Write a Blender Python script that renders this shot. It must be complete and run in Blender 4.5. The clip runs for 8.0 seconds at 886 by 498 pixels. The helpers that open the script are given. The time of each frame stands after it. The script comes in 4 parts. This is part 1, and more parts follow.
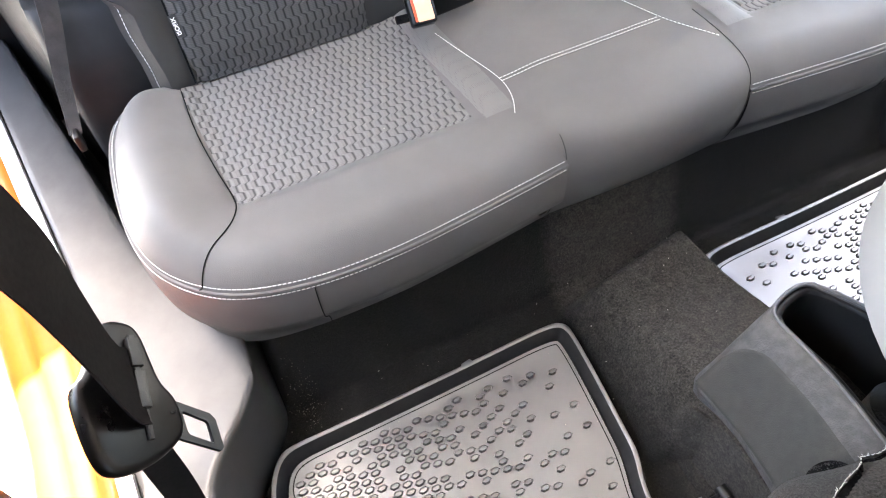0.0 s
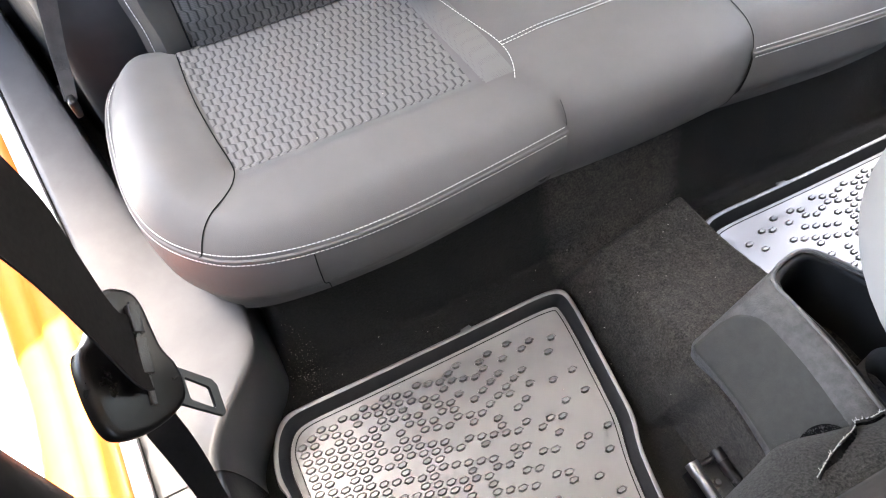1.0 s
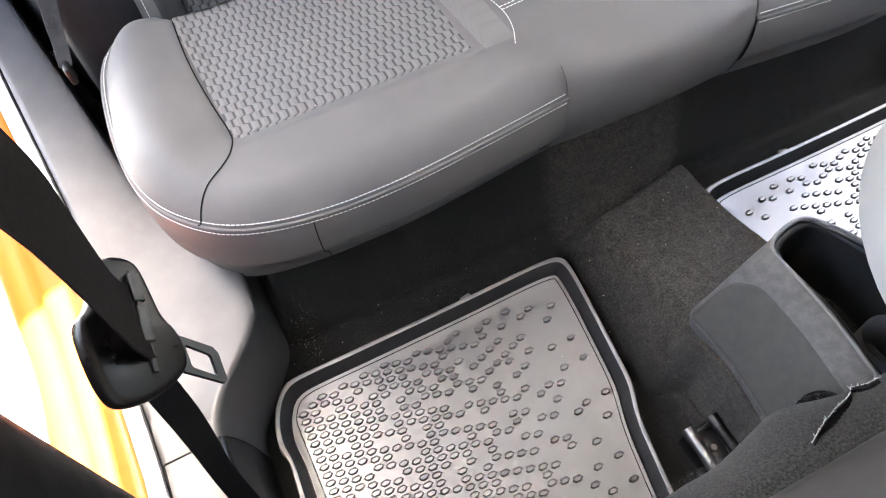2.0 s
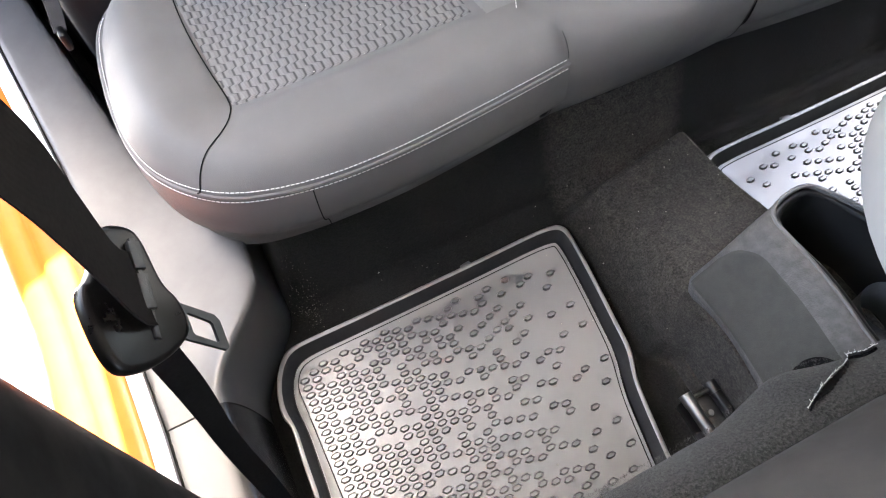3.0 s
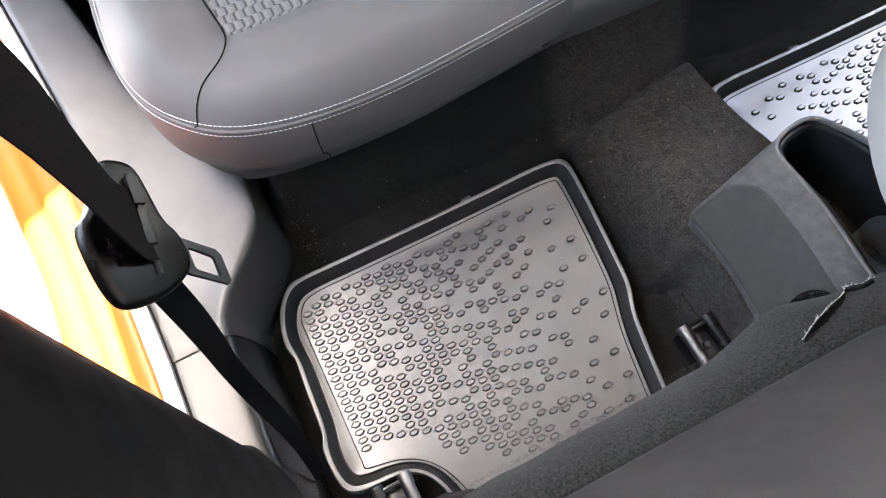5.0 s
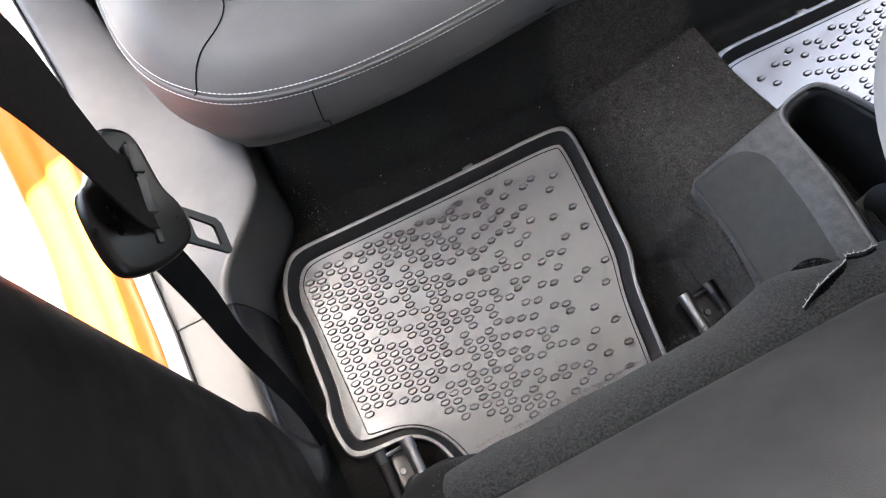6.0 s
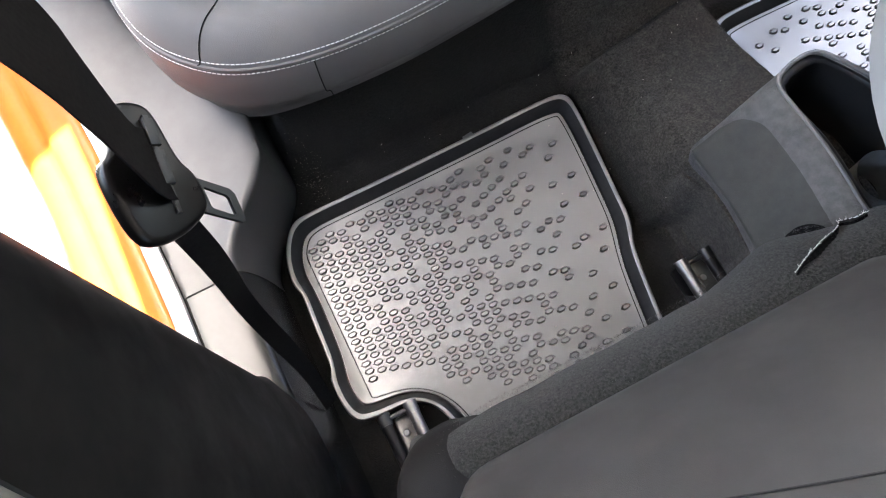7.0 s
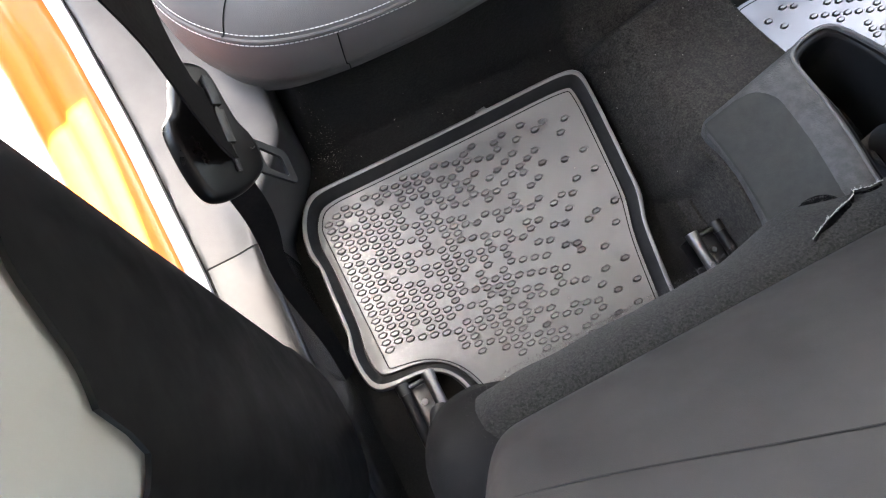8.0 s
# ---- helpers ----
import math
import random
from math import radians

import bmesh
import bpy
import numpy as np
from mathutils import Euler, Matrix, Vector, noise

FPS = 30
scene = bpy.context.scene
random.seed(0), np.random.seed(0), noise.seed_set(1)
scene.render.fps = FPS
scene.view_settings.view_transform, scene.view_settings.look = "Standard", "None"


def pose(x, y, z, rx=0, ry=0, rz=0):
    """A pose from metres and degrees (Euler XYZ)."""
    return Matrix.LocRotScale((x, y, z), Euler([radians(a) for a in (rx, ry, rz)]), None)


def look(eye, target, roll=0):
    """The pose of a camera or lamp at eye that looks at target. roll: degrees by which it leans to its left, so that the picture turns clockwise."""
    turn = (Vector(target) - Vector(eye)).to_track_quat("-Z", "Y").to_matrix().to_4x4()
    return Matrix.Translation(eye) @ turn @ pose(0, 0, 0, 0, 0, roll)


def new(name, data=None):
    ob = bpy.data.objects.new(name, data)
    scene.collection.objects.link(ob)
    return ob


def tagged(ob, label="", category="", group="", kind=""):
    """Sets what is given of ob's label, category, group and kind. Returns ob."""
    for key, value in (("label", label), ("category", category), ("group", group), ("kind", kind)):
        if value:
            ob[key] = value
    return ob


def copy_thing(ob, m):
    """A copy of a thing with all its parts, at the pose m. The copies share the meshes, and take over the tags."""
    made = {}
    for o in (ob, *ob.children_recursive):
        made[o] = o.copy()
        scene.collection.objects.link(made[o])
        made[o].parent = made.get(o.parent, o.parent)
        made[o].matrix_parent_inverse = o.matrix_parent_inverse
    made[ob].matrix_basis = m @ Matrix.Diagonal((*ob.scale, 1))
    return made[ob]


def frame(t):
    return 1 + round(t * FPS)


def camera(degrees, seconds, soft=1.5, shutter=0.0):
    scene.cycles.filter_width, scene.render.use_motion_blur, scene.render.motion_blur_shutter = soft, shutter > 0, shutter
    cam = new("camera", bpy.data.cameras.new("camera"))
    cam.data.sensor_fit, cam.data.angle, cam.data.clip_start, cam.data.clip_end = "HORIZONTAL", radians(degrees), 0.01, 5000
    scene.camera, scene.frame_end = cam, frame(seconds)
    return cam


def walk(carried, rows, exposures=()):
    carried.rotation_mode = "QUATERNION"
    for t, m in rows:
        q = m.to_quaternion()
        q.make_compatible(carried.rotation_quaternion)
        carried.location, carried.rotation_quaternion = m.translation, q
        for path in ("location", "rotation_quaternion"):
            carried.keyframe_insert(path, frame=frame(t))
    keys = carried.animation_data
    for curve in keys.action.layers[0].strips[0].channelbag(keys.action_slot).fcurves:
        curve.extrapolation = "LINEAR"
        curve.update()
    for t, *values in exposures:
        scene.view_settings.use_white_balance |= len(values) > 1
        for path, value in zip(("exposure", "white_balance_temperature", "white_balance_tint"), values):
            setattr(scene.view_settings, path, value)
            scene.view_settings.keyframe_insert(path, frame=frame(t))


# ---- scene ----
cam = camera(65.7, 8.0, soft=1.1)
PATH = [
    (0, (-0.1132, -0.2639, 1.0201), (0.2332, 0.5376, -0.1996), -3.60),
    (0.5, (-0.1129, -0.2637, 1.0200), (0.2191, 0.5101, -0.2213), -3.76),
    (1, (-0.1130, -0.2637, 1.0199), (0.2063, 0.4836, -0.2409), -3.88),
    (1.5, (-0.1129, -0.2634, 1.0197), (0.1930, 0.4568, -0.2600), -3.99),
    (3, (-0.1130, -0.2632, 1.0192), (0.1514, 0.3767, -0.3115), -4.55),
    (3.5, (-0.1129, -0.2630, 1.0195), (0.1345, 0.3455, -0.3290), -4.87),
    (4, (-0.1130, -0.2628, 1.0189), (0.1209, 0.3191, -0.3437), -5.12),
    (4.5, (-0.1131, -0.2629, 1.0190), (0.1062, 0.2905, -0.3578), -5.38),
    (6, (-0.1113, -0.2640, 1.0189), (0.0562, 0.2066, -0.3955), -7.37),
    (6.5, (-0.1121, -0.2638, 1.0204), (0.0392, 0.1778, -0.4052), -8.04),
    (7, (-0.1182, -0.2661, 1.0356), (0.0240, 0.1418, -0.4008), -8.01),
    (7.5, (-0.1326, -0.2668, 1.0549), (0.0150, 0.1126, -0.3888), -6.25),
    (8, (-0.1613, -0.2666, 1.0459), (-0.0153, 0.1018, -0.4008), -5.81),
]
walk(cam, [(t, look(eye, target, roll)) for t, eye, target, roll in PATH], exposures=((0.0, 5.7, 6950, 11), (3.5, 5.38, 6750, 10), (8.0, 5.13, 6500, 9)))

# ---- world and light ----
world = bpy.data.worlds.new("sky")
scene.world = world
world.use_nodes = True
wn = world.node_tree
sky = wn.nodes.new("ShaderNodeTexSky")
sky.sky_type = 'NISHITA'
sky.sun_disc = False
sky.dust_density, sky.ozone_density = 4.2, 0.5
sky.sun_elevation = radians(66)
sky.sun_rotation = radians(-1)
wn.links.new(sky.outputs[0], wn.nodes["Background"].inputs[0])
wn.nodes["Background"].inputs[1].default_value = 0.11
sun = new("sun", bpy.data.lights.new("sun", 'SUN'))
sun.data.energy, sun.data.angle, sun.data.color = 5.0, radians(0.6), (1.0, 0.96, 0.9)
sun.matrix_world = look((-0.005, 0.40, 0.916), (0, 0, 0))

# ---- materials ----
def mat(name, base, rough=0.5, metal=0.0, spec=0.5):
    m = bpy.data.materials.new(name)
    m.use_nodes = True
    b = m.node_tree.nodes["Principled BSDF"]
    b.inputs["Base Color"].default_value = (*base, 1)
    b.inputs["Roughness"].default_value = rough
    b.inputs["Metallic"].default_value = metal
    b.inputs["Specular IOR Level"].default_value = spec
    return m, m.node_tree, b


def coords(nt, scale=(1, 1, 1)):
    c = nt.nodes.new("ShaderNodeTexCoord")
    mp = nt.nodes.new("ShaderNodeMapping")
    mp.inputs["Scale"].default_value = scale
    nt.links.new(c.outputs["Object"], mp.inputs["Vector"])
    return mp.outputs["Vector"]


def noise_tex(nt, vec, scale, detail=4, rough=0.6):
    n = nt.nodes.new("ShaderNodeTexNoise")
    n.inputs["Scale"].default_value = scale
    n.inputs["Detail"].default_value = detail
    n.inputs["Roughness"].default_value = rough
    nt.links.new(vec, n.inputs["Vector"])
    return n.outputs["Fac"]


def ramp(nt, fac, stops):
    r = nt.nodes.new("ShaderNodeValToRGB")
    while len(r.color_ramp.elements) < len(stops):
        r.color_ramp.elements.new(0.5)
    for e, (p, c) in zip(r.color_ramp.elements, stops):
        e.position, e.color = p, (*c, 1) if len(c) == 3 else c
    nt.links.new(fac, r.inputs["Fac"])
    return r.outputs["Color"]


def mixcol(nt, fac, a, b, mode='MIX'):
    m = nt.nodes.new("ShaderNodeMix")
    m.data_type, m.blend_type = 'RGBA', mode
    for sock, v in ((m.inputs["Factor"], fac), (m.inputs["A"], a), (m.inputs["B"], b)):
        if isinstance(v, (int, float)):
            sock.default_value = v
        elif isinstance(v, tuple):
            sock.default_value = (*v, 1)
        else:
            nt.links.new(v, sock)
    return m.outputs["Result"]


def calc(nt, op, a, b=None, c=None):
    m = nt.nodes.new("ShaderNodeMath")
    m.operation = op
    for k, v in enumerate((a, b, c)):
        if v is None:
            continue
        if isinstance(v, (int, float)):
            m.inputs[k].default_value = v
        else:
            nt.links.new(v, m.inputs[k])
    return m.outputs[0]


def bump(nt, b, height, strength, dist):
    n = nt.nodes.new("ShaderNodeBump")
    n.inputs["Strength"].default_value = strength
    n.inputs["Distance"].default_value = dist
    nt.links.new(height, n.inputs["Height"])
    nt.links.new(n.outputs[0], b.inputs["Normal"])


def rough_var(nt, b, vec, scale, lo, hi):
    f = noise_tex(nt, vec, scale, 5)
    mr = nt.nodes.new("ShaderNodeMapRange")
    mr.inputs["From Min"].default_value, mr.inputs["From Max"].default_value = 0.3, 0.7
    mr.inputs["To Min"].default_value, mr.inputs["To Max"].default_value = lo, hi
    nt.links.new(f, mr.inputs["Value"])
    nt.links.new(mr.outputs[0], b.inputs["Roughness"])


def mottled(name, base, rough, amount=0.25, scale=6.0, grain=900.0, depth=0.0002, strength=0.4, spec=0.5, metal=0.0, dust=0.0, uneven=1.0):
    """A surface with blotches, fine grain relief and uneven gloss."""
    m, nt, b = mat(name, base, rough, metal, spec)
    v = coords(nt)
    f = noise_tex(nt, v, scale, 6)
    dark = tuple(c * (1 - amount) for c in base)
    light = tuple(min(1, c * (1 + amount)) for c in base)
    col = ramp(nt, f, [(0.3, dark), (0.7, light)])
    if dust:
        d = noise_tex(nt, v, 260.0, 3, 0.7)
        col = mixcol(nt, ramp(nt, d, [(0.66, (0, 0, 0)), (0.8, (dust, dust, dust))]), col, (0.45, 0.44, 0.42))
    nt.links.new(col, b.inputs["Base Color"])
    rough_var(nt, b, v, scale * 2.3, rough * (1 - 0.15 * uneven), min(1, rough * (1 + 0.18 * uneven)))
    if grain:
        vo = nt.nodes.new("ShaderNodeTexVoronoi")
        vo.inputs["Scale"].default_value = grain
        nt.links.new(v, vo.inputs["Vector"])
        bump(nt, b, vo.outputs["Distance"], strength, depth)
    return m


RUBBER = mottled("mat_rubber", (0.036, 0.0355, 0.035), 0.44, 0.06, 5, 1400, 0.0001, 0.25, 1.0, 0, 0.2)
# the mat's rubber, matt and darkened for the shade on the rim's slope
RUBBER_SHADED = mottled("shaded_matt_rubber", (0.019, 0.0188, 0.0186), 0.6, 0.12, 30, 1200, 0.0002, 0.5, 0.3, dust=0.03)
RUBBER.node_tree.nodes["Principled BSDF"].inputs["Coat Weight"].default_value = 1.0
RUBBER.node_tree.nodes["Principled BSDF"].inputs["Coat IOR"].default_value = 1.8
RUBBER.node_tree.nodes["Principled BSDF"].inputs["Coat Roughness"].default_value = 0.42
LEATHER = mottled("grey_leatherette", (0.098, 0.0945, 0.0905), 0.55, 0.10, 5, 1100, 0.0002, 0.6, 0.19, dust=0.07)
# backrest leatherette, much darker than the cushion's
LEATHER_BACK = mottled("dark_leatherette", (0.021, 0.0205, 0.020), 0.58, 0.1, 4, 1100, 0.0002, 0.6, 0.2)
LEATHER_FRONT = mottled("front_seat_leatherette", (0.037, 0.0355, 0.0345), 0.5, 0.2, 7, 1100, 0.00018, 0.5, 0.45, dust=0.03)
TRIM = mottled("black_trim_plastic", (0.011, 0.011, 0.0110), 0.27, 0.10, 16, 1500, 0.0001, 0.3, 0.24, uneven=0.05)
# same sill plastic, paled for the daylight on its rear length
TRIM_SKYLIT = mottled("skylit_trim_plastic", (0.042, 0.0415, 0.041), 0.36, 0.16, 22, 1300, 0.0002, 0.4, 0.26, uneven=0.05, dust=0.02)
PILLAR_BLACK = mottled("black_pillar_plastic", (0.0036, 0.0034, 0.0033), 0.55, 0.15, 8, 1500, 0.00012, 0.4, 0.18)
CONSOLE = mottled("console_plastic", (0.045, 0.0445, 0.039), 0.6, 0.12, 60, 700, 0.0004, 0.7, 0.25, dust=0.03)
# console plastic with its grain, paled for light on the upward shoulder
CONSOLE_SHELL = mottled("grained_lit_console_plastic", (0.085, 0.0835, 0.079), 0.6, 0.28, 70, 500, 0.0006, 0.9, 0.3, dust=0.10)
# worn rim plastic, paled further for the light it catches
CONSOLE_RIM = mottled("worn_lit_console_rim", (0.12, 0.118, 0.113), 0.5, 0.16, 40, 700, 0.0004, 0.7, 0.35)
TRAY_BLACK = mottled("tray_plastic", (0.014, 0.0138, 0.0135), 0.42, 0.15, 20, 1200, 0.0002, 0.4, 0.3)
# the black webbing again, greyed for the light glancing along the rear belt
LIT_WEBBING = mottled("lit_webbing", (0.035, 0.034, 0.034), 0.85, 0.25, 60, 900, 0.0005, 0.7, 0.1)
ARCH_PLASTIC = mottled("arch_plastic", (0.008, 0.008, 0.0083), 0.6, 0.15, 20, 1200, 0.0002, 0.5, 0.2)
TONGUE = mottled("glossy_tongue_plastic", (0.0035, 0.003, 0.0028), 0.3, 0.2, 20, 1500, 0.0001, 0.3, 0.16)
DARK_COVER = mottled("dark_cover_cloth", (0.011, 0.0105, 0.0102), 0.75, 0.2, 12, 900, 0.0003, 0.6, 0.15)
BLACK = mottled("black_plastic", (0.0055, 0.0052, 0.0052), 0.36, 0.2, 20, 1500, 0.0001, 0.3, 0.25)
LIGHT_TRIM = mottled("light_grey_trim", (0.26, 0.26, 0.24), 0.6, 0.06, 5, 1300, 0.0001, 0.3)
ROOF_LINING = mottled("roof_lining", (0.80, 0.79, 0.77), 0.9, 0.05, 6, 900, 0.0002, 0.4)
SEAL = mottled("grey_door_seal", (0.32, 0.32, 0.33), 0.5, 0.1, 9, 0)
STEEL = mottled("dark_steel", (0.30, 0.30, 0.30), 0.32, 0.15, 30, 0, metal=1.0)
THREAD = mottled("white_thread", (0.55, 0.54, 0.52), 0.8, 0.1, 200, 0)
# dark joints and seams; also lays in the shade of holes and grooves
DARKGAP = mottled("dark_joint_shade", (0.003, 0.003, 0.003), 0.8, 0.1, 20, 0, spec=0.1)
PAINT, pnt, pb = mat("orange_car_paint", (0.38, 0.075, 0.013), 0.4, 0, 0.05)
pb.inputs["Coat Weight"].default_value = 0.10
pb.inputs["Coat Roughness"].default_value = 0.03
pv = coords(pnt)
pnt.links.new(ramp(pnt, noise_tex(pnt, pv, 40, 3), [(0.3, (0.37, 0.074, 0.012)), (0.7, (0.40, 0.084, 0.014))]), pb.inputs["Base Color"])
BUTTON = mottled("orange_red_button", (0.75, 0.09, 0.03), 0.35, 0.06, 40, 0)
GROUND = mottled("pale_concrete", (0.27, 0.266, 0.258), 0.9, 0.12, 1.5, 60, 0.003, 0.4)

# carpet: short felted fibres, the tunnel's lighting painted as a paler tone
CARPET, nt, b = mat("black_carpet", (0.012, 0.012, 0.012), 0.95, 0, 0.1)
v = coords(nt)
fib = noise_tex(nt, v, 300.0, 5, 0.85)
tuft = noise_tex(nt, v, 75.0, 4, 0.7)
blot = noise_tex(nt, v, 11.0, 5, 0.65)
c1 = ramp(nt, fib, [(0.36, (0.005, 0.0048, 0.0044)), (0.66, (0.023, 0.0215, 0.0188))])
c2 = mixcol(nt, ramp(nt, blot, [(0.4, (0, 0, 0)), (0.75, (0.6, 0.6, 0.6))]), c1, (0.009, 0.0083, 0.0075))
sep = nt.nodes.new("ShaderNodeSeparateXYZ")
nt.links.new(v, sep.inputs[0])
# mask for the light painted on the tunnel, strongest along its top
tunnel_lit = nt.nodes.new("ShaderNodeMapRange")
tunnel_lit.interpolation_type = 'SMOOTHSTEP'
tunnel_lit.inputs["From Min"].default_value, tunnel_lit.inputs["From Max"].default_value = 0.19, 0.09
nt.links.new(calc(nt, 'ABSOLUTE', calc(nt, 'SUBTRACT', sep.outputs["X"], 0.44)), tunnel_lit.inputs["Value"])
patch = calc(nt, 'MULTIPLY', tunnel_lit.outputs[0], calc(nt, 'ADD', calc(nt, 'MULTIPLY', tuft, 0.9), calc(nt, 'MULTIPLY', blot, 0.5)))
brightened = ramp(nt, fib, [(0.34, (0.014, 0.0128, 0.011)), (0.66, (0.098, 0.089, 0.076))])
nt.links.new(mixcol(nt, ramp(nt, patch, [(0.30, (0, 0, 0)), (0.82, (1, 1, 1))]), c2, brightened), b.inputs["Base Color"])
b.inputs["Sheen Weight"].default_value = 0.05
b.inputs["Sheen Roughness"].default_value = 0.5
bump(nt, b, calc(nt, 'ADD', fib, calc(nt, 'MULTIPLY', tuft, 0.7)), 1.0, 0.002)

# fuzzy grey felt on the seat back
FELT, nt, b = mat("grey_felt", (0.06, 0.058, 0.055), 0.95, 0, 0.15)
v = coords(nt)
fib = noise_tex(nt, v, 360.0, 5, 0.8)
nt.links.new(ramp(nt, fib, [(0.40, (0.005, 0.0049, 0.0047)), (0.68, (0.055, 0.054, 0.050))]), b.inputs["Base Color"])
b.inputs["Sheen Weight"].default_value = 0.08
bump(nt, b, fib, 1.0, 0.0016)

# woven webbing
WEBBING, nt, b = mat("black_webbing", (0.006, 0.005, 0.005), 0.9, 0, 0.08)
v = coords(nt)
w1 = nt.nodes.new("ShaderNodeTexWave")
w1.inputs["Scale"].default_value = 380
w1.inputs["Distortion"].default_value = 1.0
nt.links.new(v, w1.inputs["Vector"])
bump(nt, b, w1.outputs["Fac"], 0.10, 0.0002)
nt.links.new(ramp(nt, noise_tex(nt, v, 300, 3), [(0.3, (0.003, 0.0027, 0.0027)), (0.7, (0.008, 0.007, 0.007))]), b.inputs["Base Color"])


def woven(name, dark, light, axis):
    """Zigzag ribbons, 12 mm apart, woven light on dark with fine cross ribs. axis: the coordinate along the ribbons."""
    m, nt, b = mat(name, light, 0.85, 0, 0.25)
    c = nt.nodes.new("ShaderNodeTexCoord")
    sep = nt.nodes.new("ShaderNodeSeparateXYZ")
    nt.links.new(c.outputs["Object"], sep.inputs[0])
    x, y = sep.outputs["X"], sep.outputs[axis]
    tri = calc(nt, 'PINGPONG', calc(nt, 'DIVIDE', y, 0.0150), 1.0)
    soft = nt.nodes.new("ShaderNodeMapRange")
    soft.interpolation_type = 'SMOOTHSTEP'
    soft.inputs["From Min"].default_value, soft.inputs["From Max"].default_value = 0.38, 0.62
    nt.links.new(tri, soft.inputs["Value"])
    shifted = calc(nt, 'ADD', x, calc(nt, 'MULTIPLY', soft.outputs[0], 0.0060))
    s = calc(nt, 'FRACT', calc(nt, 'DIVIDE', shifted, 0.0124))
    band = calc(nt, 'PINGPONG', calc(nt, 'MULTIPLY', s, 2.0), 1.0)
    rib = calc(nt, 'PINGPONG', calc(nt, 'DIVIDE', y, 0.0011), 1.0)
    v = coords(nt)
    speck = noise_tex(nt, v, 800, 2)
    lightc = ramp(nt, rib, [(0.1, tuple(k * 0.72 for k in light)), (0.8, light)])
    darkc = ramp(nt, speck, [(0.3, tuple(k * 0.75 for k in dark)), (0.7, tuple(k * 1.3 for k in dark))])
    nt.links.new(mixcol(nt, ramp(nt, band, [(0.07, (0, 0, 0)), (0.38, (1, 1, 1))]), darkc, lightc), b.inputs["Base Color"])
    h = calc(nt, 'ADD', calc(nt, 'MULTIPLY', band, 1.0), calc(nt, 'MULTIPLY', rib, 0.15))
    bump(nt, b, h, 0.9, 0.0016)
    return m


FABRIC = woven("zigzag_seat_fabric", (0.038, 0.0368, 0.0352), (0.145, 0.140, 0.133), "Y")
# backrest weave, much darker than the cushion's
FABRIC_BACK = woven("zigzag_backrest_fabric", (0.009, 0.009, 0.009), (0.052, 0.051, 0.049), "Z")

# finely pricked leatherette strip
PERFORATED, nt, b = mat("pricked_leatherette", (0.100, 0.0965, 0.0925), 0.5)
v = coords(nt)
vo = nt.nodes.new("ShaderNodeTexVoronoi")
vo.inputs["Scale"].default_value = 420
vo.inputs["Randomness"].default_value = 0.15
nt.links.new(v, vo.inputs["Vector"])
nt.links.new(ramp(nt, vo.outputs["Distance"], [(0.14, (0.03, 0.03, 0.03)), (0.26, (0.100, 0.0965, 0.0925))]), b.inputs["Base Color"])
bump(nt, b, vo.outputs["Distance"], 0.4, 0.0004)


# ---- mesh helpers ----
def part(name, bm, material, parent=None, label="", smooth=True):
    me = bpy.data.meshes.new(name)
    bmesh.ops.recalc_face_normals(bm, faces=bm.faces)
    bm.to_mesh(me)
    bm.free()
    me.materials.append(material)
    if smooth:
        me.shade_smooth()
        me.set_sharp_from_angle(angle=radians(40))
    ob = new(name, me)
    if parent is not None:
        ob.parent = parent
    if label:
        ob["label"] = label
    return ob


def thing(name, label, category, at=(0, 0, 0), group="", kind=""):
    ob = new(name)
    ob.location = at
    ob.empty_display_size = 0.05
    return tagged(ob, label, category, group, kind)


def sheet(fn, nu, nv, thick=0.0, close=False):
    """A grid of points fn(u, v), u and v from 0 to 1, as a bmesh; thick gives it a back."""
    bm = bmesh.new()
    g = [[bm.verts.new(fn(i / nu, j / nv)) for j in range(nv + 1)] for i in range(nu + (0 if close else 1))]
    n = len(g)
    for i in range(n if close else n - 1):
        for j in range(nv):
            bm.faces.new((g[i][j], g[(i + 1) % n][j], g[(i + 1) % n][j + 1], g[i][j + 1]))
    if thick:
        bm.normal_update()
        bmesh.ops.recalc_face_normals(bm, faces=bm.faces)
        bmesh.ops.solidify(bm, geom=list(bm.faces), thickness=thick)
    return bm


def smooth_line(pts, times=2, closed=False):
    """Rounds off a polyline by cutting its corners."""
    pts = [Vector(p) for p in pts]
    for _ in range(times):
        out = []
        n = len(pts)
        for i in range(n if closed else n - 1):
            a, b = pts[i], pts[(i + 1) % n]
            out += [a * 0.75 + b * 0.25, a * 0.25 + b * 0.75]
        pts = out if closed else [pts[0]] + out + [pts[-1]]
    return pts


def along(pts, s):
    """The point at the share s of a polyline's length."""
    d = [0.0]
    for a, b in zip(pts, pts[1:]):
        d.append(d[-1] + (b - a).length)
    s = max(0, min(1, s)) * d[-1]
    for i in range(1, len(pts)):
        if s <= d[i] or i == len(pts) - 1:
            k = (s - d[i - 1]) / max(1e-9, d[i] - d[i - 1])
            return pts[i - 1].lerp(pts[i], k)


